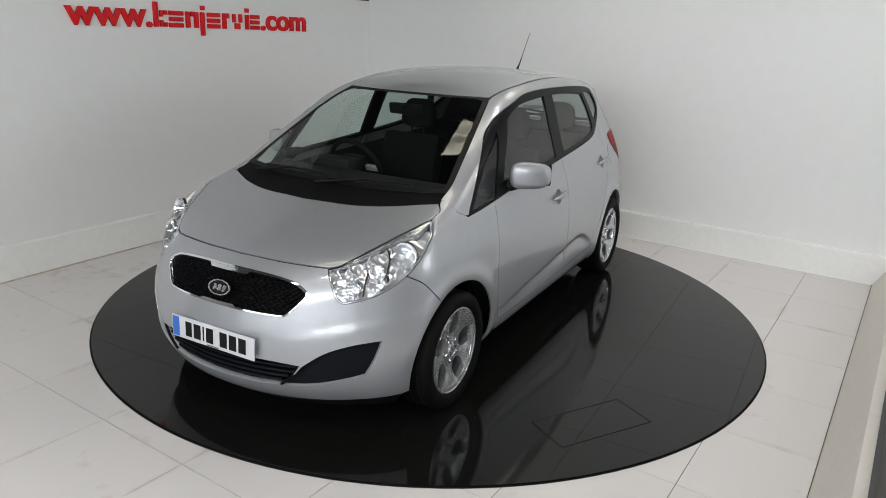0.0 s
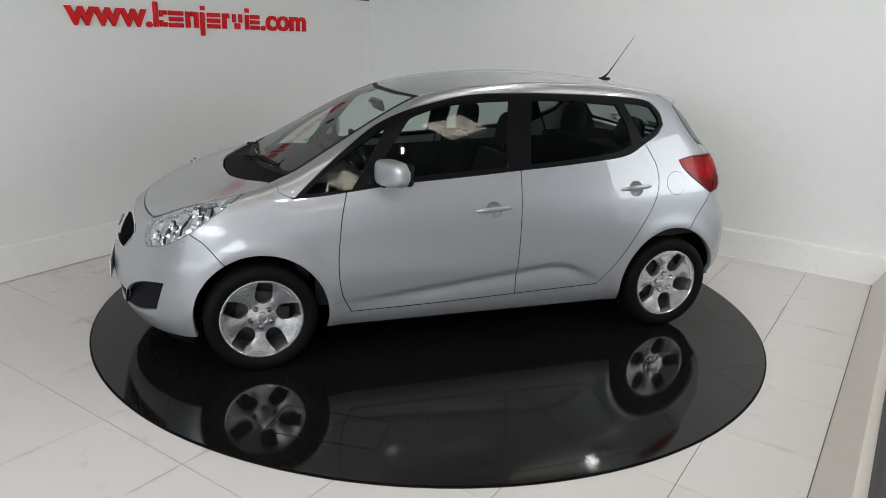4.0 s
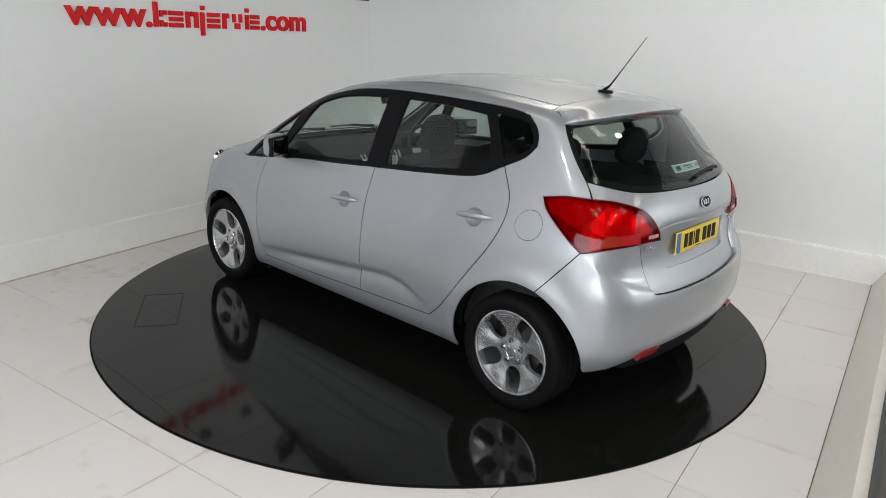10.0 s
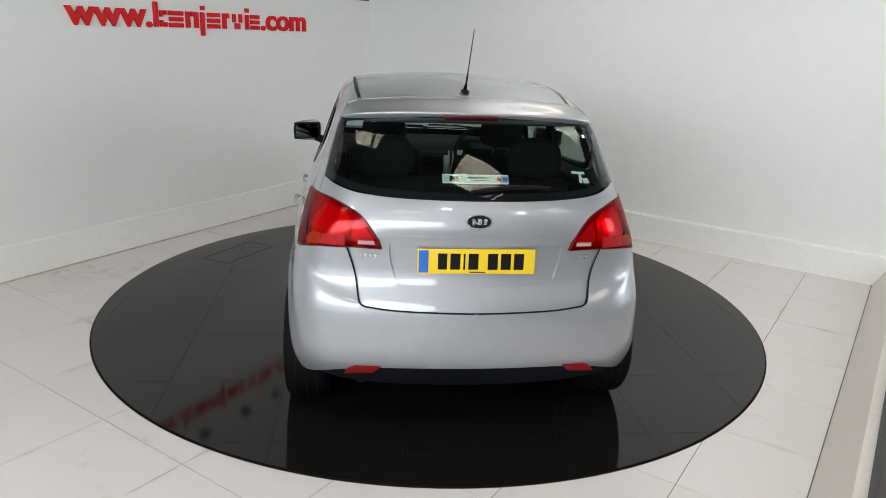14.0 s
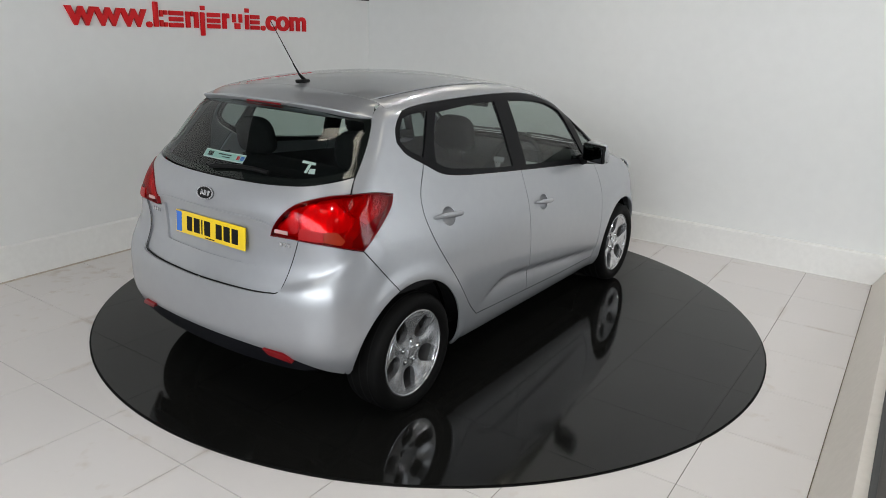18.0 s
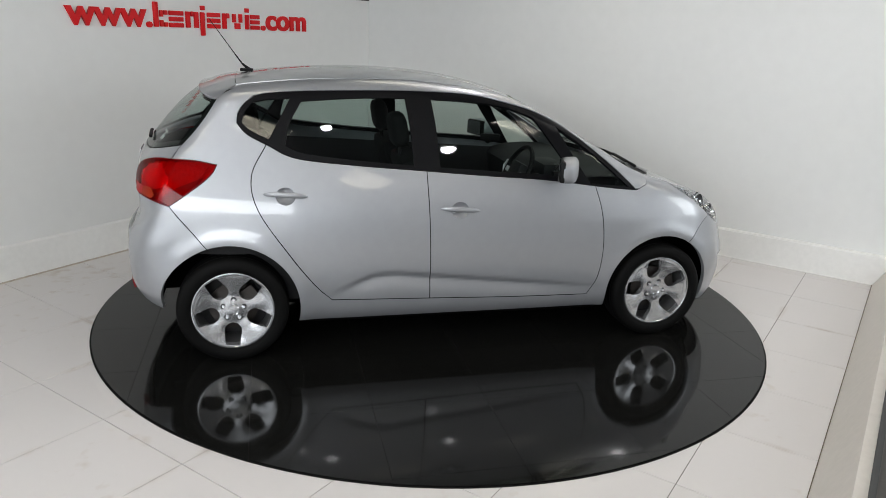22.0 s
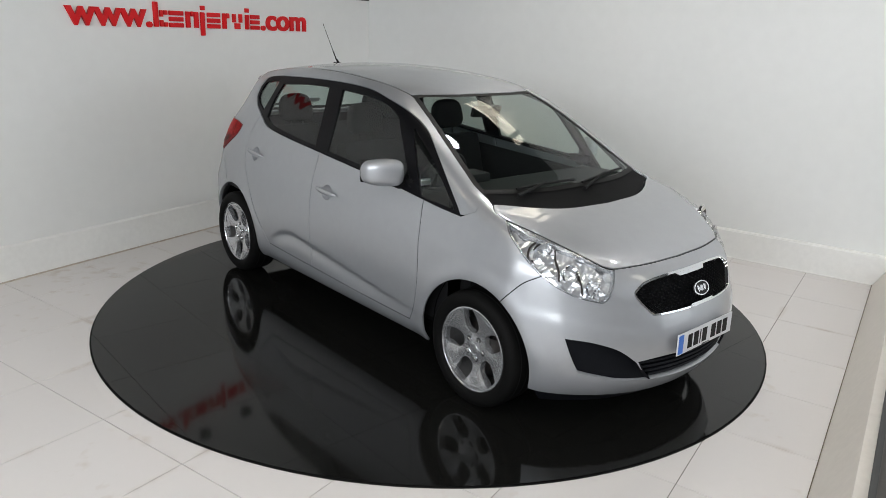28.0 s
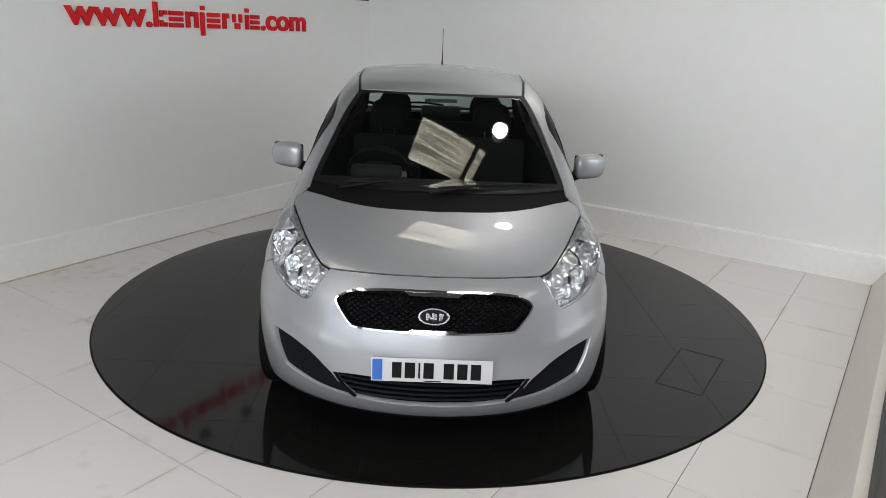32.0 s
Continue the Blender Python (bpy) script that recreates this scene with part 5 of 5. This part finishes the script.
def wheel_model():
    """An alloy wheel; its face looks along +y, its middle at nought."""
    w = new("wheel")
    prof = [(.215, -.10), (.225, -.102), (.25, -.108), (.278, -.107), (.297, -.095), (.304, -.075), (.3055, -.03), (.3055, .03), (.304, .075), (.297, .093), (.284, .103), (.264, .108), (.246, .106), (.234, .100), (.226, .092), (.215, .088)]
    ty = part("tyre", lathe(prof, 72), RUBBER, w, "black road tyre", sharp=60)
    for d in (-.05, 0.0, .05):
        part("tread_groove", lathe([(.3062, d - .004), (.3066, d), (.3062, d + .004)], 60), PLATEBLACK, ty)
    part("rim", lathe([(.206, .030), (.2085, .066), (.2125, .086), (.2185, .0935), (.2235, .0925), (.2265, .086)], 72), ALLOY, w, "silver alloy rim")
    part("barrel", lathe([(.207, .05), (.203, .012), (.197, -.03), (.196, -.07)], 48), BARREL, w, "grey inside of the wheel barrel")
    # dark sheet standing in for the shade inside the wheel
    part("wheel_shade", lathe([(.001, -.045), (.12, -.05), (.198, -.06)], 40), HUBDARK, w, "dark sheet that puts shade behind the spokes")
    part("brake_disc", lathe([(.05, .012), (.07, .002), (.135, .002), (.135, -.01)], 40), DISCSTEEL, w, "steel brake disc")
    part("caliper", boxes((-.155, -.075, -.03, .03, -.055, .055), bevel=.012), DISCSTEEL, w, "dark steel brake caliper")
    # face with five openings, rounded at the hub, that widen the spokes towards the rim
    outer = [(.2135 * math.cos(2 * math.pi * k / 100), .2135 * math.sin(2 * math.pi * k / 100)) for k in range(100)]

    def opening(a0):
        pts = list(((.080, 0), (.0835, .018), (.094, .034), (.110, .0435), (.13, .0465), (.155, .0455), (.18, .0425), (.199, .040), (.2075, .034), (.2085, .018), (.2085, 0)))
        pts += [(r, -h) for r, h in pts[-2:0:-1]]
        c, q = math.cos(a0), math.sin(a0)
        return loop(bend(*[(r * c - h * q, r * q + h * c) for r, h in pts + pts[:1]], n=4))
    turns = [2 * math.pi * i / 5 + math.pi / 2 for i in range(5)]
    holes = [opening(a) for a in turns]
    v, t, rims = fill(outer, holes, 0.010, 0.010)
    r = np.hypot(v[:, 0], v[:, 1])
    depth = np.interp(r, [0, .03, .05, .08, .125, .17, .2, .2135], [.070, .070, .067, .063, .066, .077, .087, .0895])
    an = np.arctan2(v[:, 1], v[:, 0])
    mid = np.cos(5 * (an - math.pi / 2 - math.pi / 5))
    depth = depth + .006 * np.clip(mid, 0, 1) * np.clip((r - .07) / .05, 0, 1) * np.clip((.205 - r) / .04, 0, 1)
    p = np.stack([v[:, 0], depth, v[:, 1]], 1)
    n = fresh_normals(p, t, np.tile([0, 1.0, 0], (len(p), 1)))
    sp = skin("spokes", p, n, t, rims, ALLOY, w, 0.040, "five broad silver spokes flaring to the rim")
    # a raised dash at the end of each spoke
    for a0 in turns:
        a0 += math.pi / 5
        bm = bmesh.new()
        rows = []
        for k in np.linspace(-.20, .20, 9):
            rows.append([bm.verts.new((rr * math.cos(a0 + k), dd, rr * math.sin(a0 + k))) for rr, dd in ((.190, .0845), (.192, .0890), (.198, .0905), (.200, .0870))])
        for e, f in zip(rows, rows[1:]):
            for i in range(3):
                bm.faces.new((e[i], e[i + 1], f[i + 1], f[i]))
        part("spoke_dash", bm, ALLOY, sp)
    part("cap", lathe([(.001, .0775), (.018, .077), (.028, .0765), (.034, .075), (.037, .066)], 32), ALLOY, w, "silver centre cap")
    part("cap_ring", lathe([(.0275, .0768), (.029, .0778), (.0305, .0764)], 32), CHROME, w)
    for i in range(5):
        a = 2 * math.pi * i / 5 + math.pi / 2 + math.pi / 5
        # a flat dark disc puts a recess's shade round each nut
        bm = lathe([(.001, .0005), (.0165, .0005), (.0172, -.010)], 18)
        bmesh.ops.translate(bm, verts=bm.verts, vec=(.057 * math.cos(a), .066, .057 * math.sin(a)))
        part("nut_shade", bm, HUBDARK, w, "dark disc painted as the shade round a wheel nut")
        bm = lathe([(.001, .009), (.0070, .009), (.0108, .004), (.0108, -.012)], 14)
        bmesh.ops.translate(bm, verts=bm.verts, vec=(.057 * math.cos(a), .067, .057 * math.sin(a)))
        part("wheel_nut", bm, CHROME, w, "steel wheel nut")
    w.parent = CAR
    return w


def wheels():
    spin = {"fl": -6, "rl": 45, "fr": 11, "rr": 33}
    first = wheel_model()
    rows = [(1.305, .764, "fl", 1), (-1.305, .764, "rl", 1), (1.305, -.764, "fr", -1), (-1.305, -.764, "rr", -1)]
    for k, (x, y, nm, sd) in enumerate(rows):
        m = pose(x, y, .3066, 0, spin[nm], 0 if sd > 0 else 180)
        if k == 0:
            first.matrix_basis = m
        else:
            copy_thing(first, m)
    # wheel housings and underside
    for x, y in ((1.305, 1), (-1.305, 1), (1.305, -1), (-1.305, -1)):
        bm = lathe([(.40, .845 * 0 + .0), (.40, -.32), (.001, -.32)], 40)
        gone = [v for v in bm.verts if v.co.z < -.03]
        bmesh.ops.delete(bm, geom=gone, context="VERTS")
        bmesh.ops.transform(bm, matrix=Matrix.Translation((x, y * .765, .31)) @ Matrix.Diagonal((1, y, 1, 1)), verts=bm.verts)
        part("wheel_housing", bm, HOUSING, CAR, "black plastic wheel housing")
    part("underbody", boxes((-1.62, 1.78, -.50, .50, .20, .30), (-.92, .92, -.79, .79, .19, .30), bevel=0.01), HOUSING, CAR, "dark underside")
    bm = lathe([(.020, -.16), (.024, -.16), (.026, 0.0), (.0235, .003), (.021, 0.0), (.020, -.12)], 24, "Z")
    bmesh.ops.transform(bm, matrix=pose(-1.67, .50, .245, 0, -97, 0), verts=bm.verts)
    part("exhaust_tip", bm, DISCSTEEL, CAR, "dull steel exhaust tip under the bumper")


wheels()


def fittings(doors):
    # door handles with their recessed cups
    for nm, (x, z) in CUPS.items():
        for ob, sd in zip(doors[nm], (1, -1)):
            tilt = 0.6
            sdn = "L" if sd > 0 else "R"
            side_panel("handle_cup", cup_line(x, z, 1.04), PAINT, ob, sides=sdn, gap=0, sink=0.001, thick=0, step=.010, edge=.008, lift=lambda v: -.026 * np.clip(1 - ((v[:, 0] - sx(x)) / .0541)**2 - ((v[:, 1] - z) / .0489)**2, 0, 1)**.7)
            bm = bmesh.new()
            rings = []
            for k in np.linspace(-1, 1, 15):
                px, pz = x + .118 * k, z - tilt / 100 * k * 1.1 + .004
                c = on_side(sx(px), pz)
                n = normals(c[None])[0]
                c = c + n * (.004 + .026 * (1 - k**4))
                r = .0130 * max(1 - abs(k)**2.6, 0)**.6 + .0024
                rings.append([bm.verts.new((c[0], (c[1] + .55 * r * math.cos(a)) * sd, c[2] + r * math.sin(a))) for a in np.linspace(0, 2 * math.pi, 10, endpoint=False)])
            for a, b in zip(rings, rings[1:]):
                for i in range(10):
                    bm.faces.new((a[i], a[(i + 1) % 10], b[(i + 1) % 10], b[i]))
            bm.faces.new(rings[0]), bm.faces.new(rings[-1])
            part("door_handle", bm, PAINT, ob, "silver pull handle")
    # mirrors
    for sd in (1, -1):
        ob = doors["front_door"][0 if sd > 0 else 1]
        bm = bmesh.new()
        bmesh.ops.create_cube(bm, size=1)
        bmesh.ops.subdivide_edges(bm, edges=bm.edges, cuts=5, use_grid_fill=True)
        for v in bm.verts:
            q = v.co * 2
            l = (abs(q.x)**3.6 + abs(q.y)**3.6 + abs(q.z)**3.6)**(1 / 3.6)
            m = max(abs(q.x), abs(q.y), abs(q.z))
            q = q / l * m if l else q
            x, y, z = q
            x *= .060 * (1 - .12 * y)
            y = y * .098
            z = z * .072 * (1 - .10 * (y / .118)) + .006
            x = max(x, -.046)
            if x > 0:
                x *= 1 - .25 * (y / .118)**2
            v.co = (.603 + x - .42 * y, (.908 + y) * sd, 1.095 + z)
        mi = part("door_mirror", bm, PAINT, ob, "silver door mirror housing")
        bm = boxes((-.004, .004, -.083, .083, -.050, .052), bevel=0.003)
        g = part("mirror_glass", bm, MIRROR, mi, "dark mirror glass")
        g.matrix_basis = pose(.541, .908 * sd, 1.102, 0, 0, 22.8 * sd)
        bm = boxes((-.016, .016, -.098, .098, -.058, .064), bevel=0.015)
        g = part("mirror_surround", bm, PLASTIC, mi)
        g.matrix_basis = pose(.562, .908 * sd, 1.100, 0, 0, 22.8 * sd)
        bm = bmesh.new()
        rod(bm, (.63, .77 * sd, 1.02), (.60, .86 * sd, 1.055), .032, .026, 12)
        box(bm, .56, .72, .765 * sd - .02, .765 * sd + .02, 1.02, 1.07, bevel=.01)
        part("mirror_foot", bm, PLASTIC, mi, "black mirror foot")
    # fuel flap
    s0, z0 = sx(-1.325), .968
    flap = [(s0 + .078 * math.cos(a), z0 + .072 * math.sin(a)) for a in np.linspace(0, 2 * math.pi, 40, endpoint=False)]
    side_panel("fuel_flap_joint", flap, PLATEBLACK, CAR, sides="L", gap=0, sink=-0.0004, thick=0.001, step=.02, edge=.01)
    side_panel("fuel_flap", flap, PAINT, CAR, sides="L", gap=0.0022, sink=-0.0015, thick=0.002, step=.02, edge=.01, label="round silver fuel filler flap")
    # aerial
    c = on_top(-1.21, 0.0)
    bm = bmesh.new()
    box(bm, -.035, .045, -.016, .016, 0, .018, bevel=.007)
    rod(bm, (.02, 0, .012), (-.02, 0, .045), .011, .006)
    bmesh.ops.translate(bm, verts=bm.verts, vec=tuple(c))
    ae = part("aerial", bm, PLASTIC, CAR, "black roof aerial with a thin whip")
    bm = rod(bmesh.new(), (c[0] - .018, 0, c[2] + .043), (c[0] - .06, 0, c[2] + .10), .0048, .004)
    part("aerial_sleeve", bm, PLASTIC, ae)
    bm = rod(bmesh.new(), (c[0] - .058, 0, c[2] + .098), (c[0] - .203, 0, c[2] + .303), .0028, .0018, 8)
    part("whip", bm, PLASTIC, ae)
    # wipers
    for y0, y1, xa in ((.0, .50, 0), (-.47, -.04, 0)):
        pts = []
        for k in np.linspace(0, 1, 9):
            y = y0 + (y1 - y0) * k
            x = 1.245 - .28 * y * y - .03 * math.sin(k * 2)
            c = on_top(x, y)
            pts.append(Vector(c) + Vector(normals(c[None])[0]) * .009)
        wi = part("wiper", tube(pts, .007), PLASTIC, CAR, "black windscreen wiper")
        c = Vector(on_top(1.30 - .28 * y0 * y0, y0 - .04))
        bm = rod(bmesh.new(), c + Vector((0, 0, .012)), pts[4] + Vector((0, 0, .008)), .010, .006, 8)
        part("wiper_arm", bm, PLASTIC, wi)
    # rear wiper
    pts = []
    for k in np.linspace(0, 1, 7):
        y = .03 - .36 * k
        c = on_side(SEND + (-y), 1.178 + .02 * math.sin(k * 2.5))
        pts.append(Vector(c) + Vector(normals(c[None])[0]) * .012)
    part("rear_wiper", tube(pts, .010), PLASTIC, CAR, "black rear wiper")


fittings(DOORS)


def cabin():
    """Seats, dashboard and linings that show through the glass."""
    def seat(x, y, wide, head=True):
        bm = bmesh.new()
        box(bm, x - .24, x + .28, y - wide, y + wide, .42, .58, bevel=.05)
        st = part("seat", bm, CLOTH, CAR, "dark grey cloth seat")
        bm = box(bmesh.new(), -.07, .07, -wide, wide, 0, .62, bevel=.05)
        b = part("backrest", bm, CLOTH, st)
        b.matrix_basis = pose(x - .22, y, .52, 0, -16, 0)
        return st, b

    def rest(st, x, y, z):
        bm = bmesh.new()
        bmesh.ops.create_uvsphere(bm, u_segments=24, v_segments=14, radius=1)
        for v in bm.verts:
            q = [math.copysign(abs(e)**.62, e) for e in v.co]
            v.co = (q[0] * .055, q[1] * .135 * (1 - .12 * q[2]), .09 + q[2] * .105)
        h = part("headrest", bm, CLOTH, st)
        h.matrix_basis = pose(x, y, z, 0, -10, 0)
        for d in (-.05, .05):
            bm = rod(bmesh.new(), (x, y + d, z - .07), (x, y + d, z + .03), .006)
            part("headrest_post", bm, CHROME, st)
    for y in (.37, -.37):
        st, b = seat(.12, y, .24)
        rest(st, -.30, y, 1.17)
    st, b = seat(-.78, 0, .58)
    for y in (.38, -.38):
        rest(st, -1.19, y, 1.15)
    # dashboard
    ys = np.linspace(-.70, .70, 25)
    bm = bmesh.new()
    rows = []
    for y in ys:
        f = 1 - .25 * (y / .7)**2
        rows.append([bm.verts.new(q) for q in ((1.17 - .26 * y * y, y, 1.015), (.90, y, 1.02 + .0 * f), (.74, y, 1.01), (.64, y, .985), (.60, y, .94), (.62, y, .80), (.70, y, .55), (.80, y, .35))])
    for a, b in zip(rows, rows[1:]):
        for i in range(7):
            bm.faces.new((a[i], a[i + 1], b[i + 1], b[i]))
    da = part("dashboard", bm, DASH, CAR, "dark grey dashboard")
    part("instrument_hood", boxes((.60, .76, -.52, -.22, .98, 1.065), bevel=.03), DASH, da)
    part("centre_console", boxes((.585, .66, -.16, .16, .72, .96), bevel=.02), DASH, da)
    part("radio", boxes((.580, .60, -.10, .10, .84, .93), bevel=.005), GLOSSBLACK, da)
    for y in (-.13, .13):
        part("vent", boxes((.578, .60, y - .03 if y < 0 else y - .02, y + .02 if y < 0 else y + .03, .80, .94), bevel=.006), SILVERLENS, da, "silver air vent frame")
    for y in (-.15, .15):
        for d in (0, .035):
            e = math.copysign(d, y)
            part("console_trim", tube([(.60, y + e, .97), (.572, y + e * .9, .93), (.565, y * .95 + e * .8, .85), (.575, y * .85 + e * .6, .76), (.60, y * .7, .66)], .007), SILVERLENS, da, "silver trim on the centre console")
    # steering wheel on the right-hand side
    bm = bmesh.new()
    ring = []
    for i in range(32):
        a = 2 * math.pi * i / 32
        ring.append([bm.verts.new(((.016 * math.cos(b)), (.185 + .016 * math.sin(b)) * math.cos(a), (.185 + .016 * math.sin(b)) * math.sin(a))) for b in np.linspace(0, 2 * math.pi, 8, endpoint=False)])
    for i in range(32):
        for j in range(8):
            bm.faces.new((ring[i][j], ring[i][(j + 1) % 8], ring[(i + 1) % 32][(j + 1) % 8], ring[(i + 1) % 32][j]))
    sw = part("steering_wheel", bm, PLASTIC, CAR, "black steering wheel")
    sw.matrix_basis = pose(.47, -.37, .98, 0, 25, 0)
    part("hub", boxes((-.03, .03, -.085, .085, -.075, .075), bevel=.02), DASH, sw)
    for a in (0, 180, 270):
        ob = part("spoke", boxes((-.012, .012, .05, .18, -.018, .018), bevel=.005), SILVERLENS if a != 270 else DASH, sw)
        ob.matrix_basis = pose(0, 0, 0, a, 0, 0)
    part("column", rod(bmesh.new(), (.02, 0, 0), (.2, 0, -.05), .05), DASH, sw)
    # inner door linings below the glass, floor, parcel shelf, headlining
    for sd in (1, -1):
        bm = bmesh.new()
        a = [(x, (float(on_side(sx(x), .95 + .1 * (1 - (x + 1) / 2))[1]) - .05) * sd) for x in np.linspace(1.0, -1.3, 24)]
        top = [bm.verts.new((x, y, 1.0 - .05 * x)) for x, y in a]
        low = [bm.verts.new((x, y, .32)) for x, y in a]
        for i in range(23):
            bm.faces.new((top[i], top[i + 1], low[i + 1], low[i]))
        part("door_lining", bm, DASH, CAR, "dark grey inner door lining")
    # dark linings inside the rear pillars and the tailgate, black edge round the rear window
    lining = loop(bend((sx(-1.27), 1.10), (sx(-1.30), 1.33), (sx(-1.245), 1.46)), bend((sx(-1.245), 1.46), (3.98, 1.46), (4.16, 1.33), (4.33, 1.18)), bend((4.33, 1.18), (4.30, 1.05)), bend((4.30, 1.05), (sx(-1.27), 1.05)))
    side_panel("pillar_lining", lining, DASH, CAR, gap=0, sink=.035, thick=0, label="dark grey inner pillar lining")
    half = loop(bend((SEND, 1.152), (4.95, 1.153), (4.78, 1.156), (4.60, 1.165), (4.45, 1.183), (4.290, 1.205)), bend((4.290, 1.205), (4.158, 1.327), (4.03, 1.448)), bend((4.03, 1.448), (4.3, 1.475), (4.7, 1.49), (SEND, 1.495)))
    edge = both(half, SEND)
    side_panel("window_band", edge, PLATEBLACK, CAR, holes=(inset(edge, .028),), sides="M", gap=.003, sink=.006, thick=0, label="black band round the rear window")
    lab = [(5.045, 1.216), (5.338, 1.216), (5.338, 1.251), (5.045, 1.251)]
    st = side_panel("window_label", lab, WHITEPRINT, CAR, sides="M", gap=0, sink=.0045, thick=0, step=.03, label="pale green label stuck in the rear window")[0]
    side_panel("label_print", inset(lab, .004), TEALPRINT, st, sides="M", gap=0, sink=.004, thick=0, step=.03)
    for a, b, z0, z1, mt in ((5.06, 5.085, 1.226, 1.242, PLATEBLUE), (5.09, 5.11, 1.226, 1.242, RED), (5.15, 5.24, 1.236, 1.241, PLATEBLACK), (5.15, 5.21, 1.227, 1.231, PLATEBLACK), (5.28, 5.32, 1.224, 1.243, PLATEBLACK)):
        side_panel("label_print", [(2 * SEND - q, z) for q, z in ((a, z0), (b, z0), (b, z1), (a, z1))], mt, st, sides="M", gap=0, sink=.0035, thick=0, step=.03)
    for q in ([(4.60, 1.214), (4.622, 1.214), (4.598, 1.248), (4.575, 1.248)], [(4.545, 1.246), (4.655, 1.252), (4.65, 1.262), (4.54, 1.256)], [(4.545, 1.212), (4.59, 1.212), (4.585, 1.232), (4.54, 1.232)]):
        side_panel("window_sticker", q, WHITEPRINT, CAR, sides="R", gap=0, sink=.0045, thick=0, step=.03, label="small white sticker in the rear window")
    boot = loop(bend((3.80, 1.12), (4.20, 1.142), (4.6, 1.146), (SEND, 1.146)), [(SEND, 1.146), (SEND, .62)], bend((SEND, .62), (3.80, .62)), [(3.80, .62), (3.80, 1.12)])
    side_panel("boot_lining", boot, DASH, CAR, gap=0, sink=.048, thick=0, step=.05, label="dark grey lining of the boot")
    part("floor_pan", boxes((-.90, .90, -.76, .76, .30, .33), (-1.62, -.90, -.56, .56, .30, .33), (.90, 1.2, -.56, .56, .30, .33)), CLOTH, CAR, "dark floor carpet")
    part("parcel_shelf", boxes((-1.66, -1.24, -.56, .56, 1.03, 1.05), bevel=.006), CLOTH, CAR, "dark parcel shelf")
    part("firewall", boxes((1.02, 1.10, -.68, .68, .3, 1.0)), DASH, CAR)
    xs, yy = np.linspace(.32, -1.38, 18), np.linspace(-.50, .50, 13)
    bm = bmesh.new()
    g = [[bm.verts.new(tuple(on_top(x, y) - np.array([0, 0, .035]))) for y in yy] for x in xs]
    for a, b in zip(g, g[1:]):
        for i in range(12):
            bm.faces.new((a[i], a[i + 1], b[i + 1], b[i]))
    part("headlining", bm, PALETRIM, CAR, "pale headlining")
    # inner mirror
    bm = boxes((-.015, .015, -.12, .12, -.035, .035), bevel=.014)
    im = part("inner_mirror", bm, PLASTIC, CAR, "black rear-view mirror")
    im.matrix_basis = pose(.46, 0, 1.375, 0, 15, 0)
    part("stem", rod(bmesh.new(), (.01, 0, .02), (.05, 0, .035), .01), PLASTIC, im)


cabin()


def motions():
    ox, oy = 0.0303, -0.0077
    rows_car, rows_table = [], []
    for k in range(65):
        t = k * 0.5
        a = TURN0 + RATE * t
        c, s = math.cos(radians(a)), math.sin(radians(a))
        rows_car.append((t, pose(-ox * c + oy * s, -ox * s - oy * c, 0, 0, 0, a)))
        rows_table.append((t, pose(0, 0, 0, 0, 0, a)))
    walk(CAR, rows_car)
    walk(TABLE, rows_table)


motions()
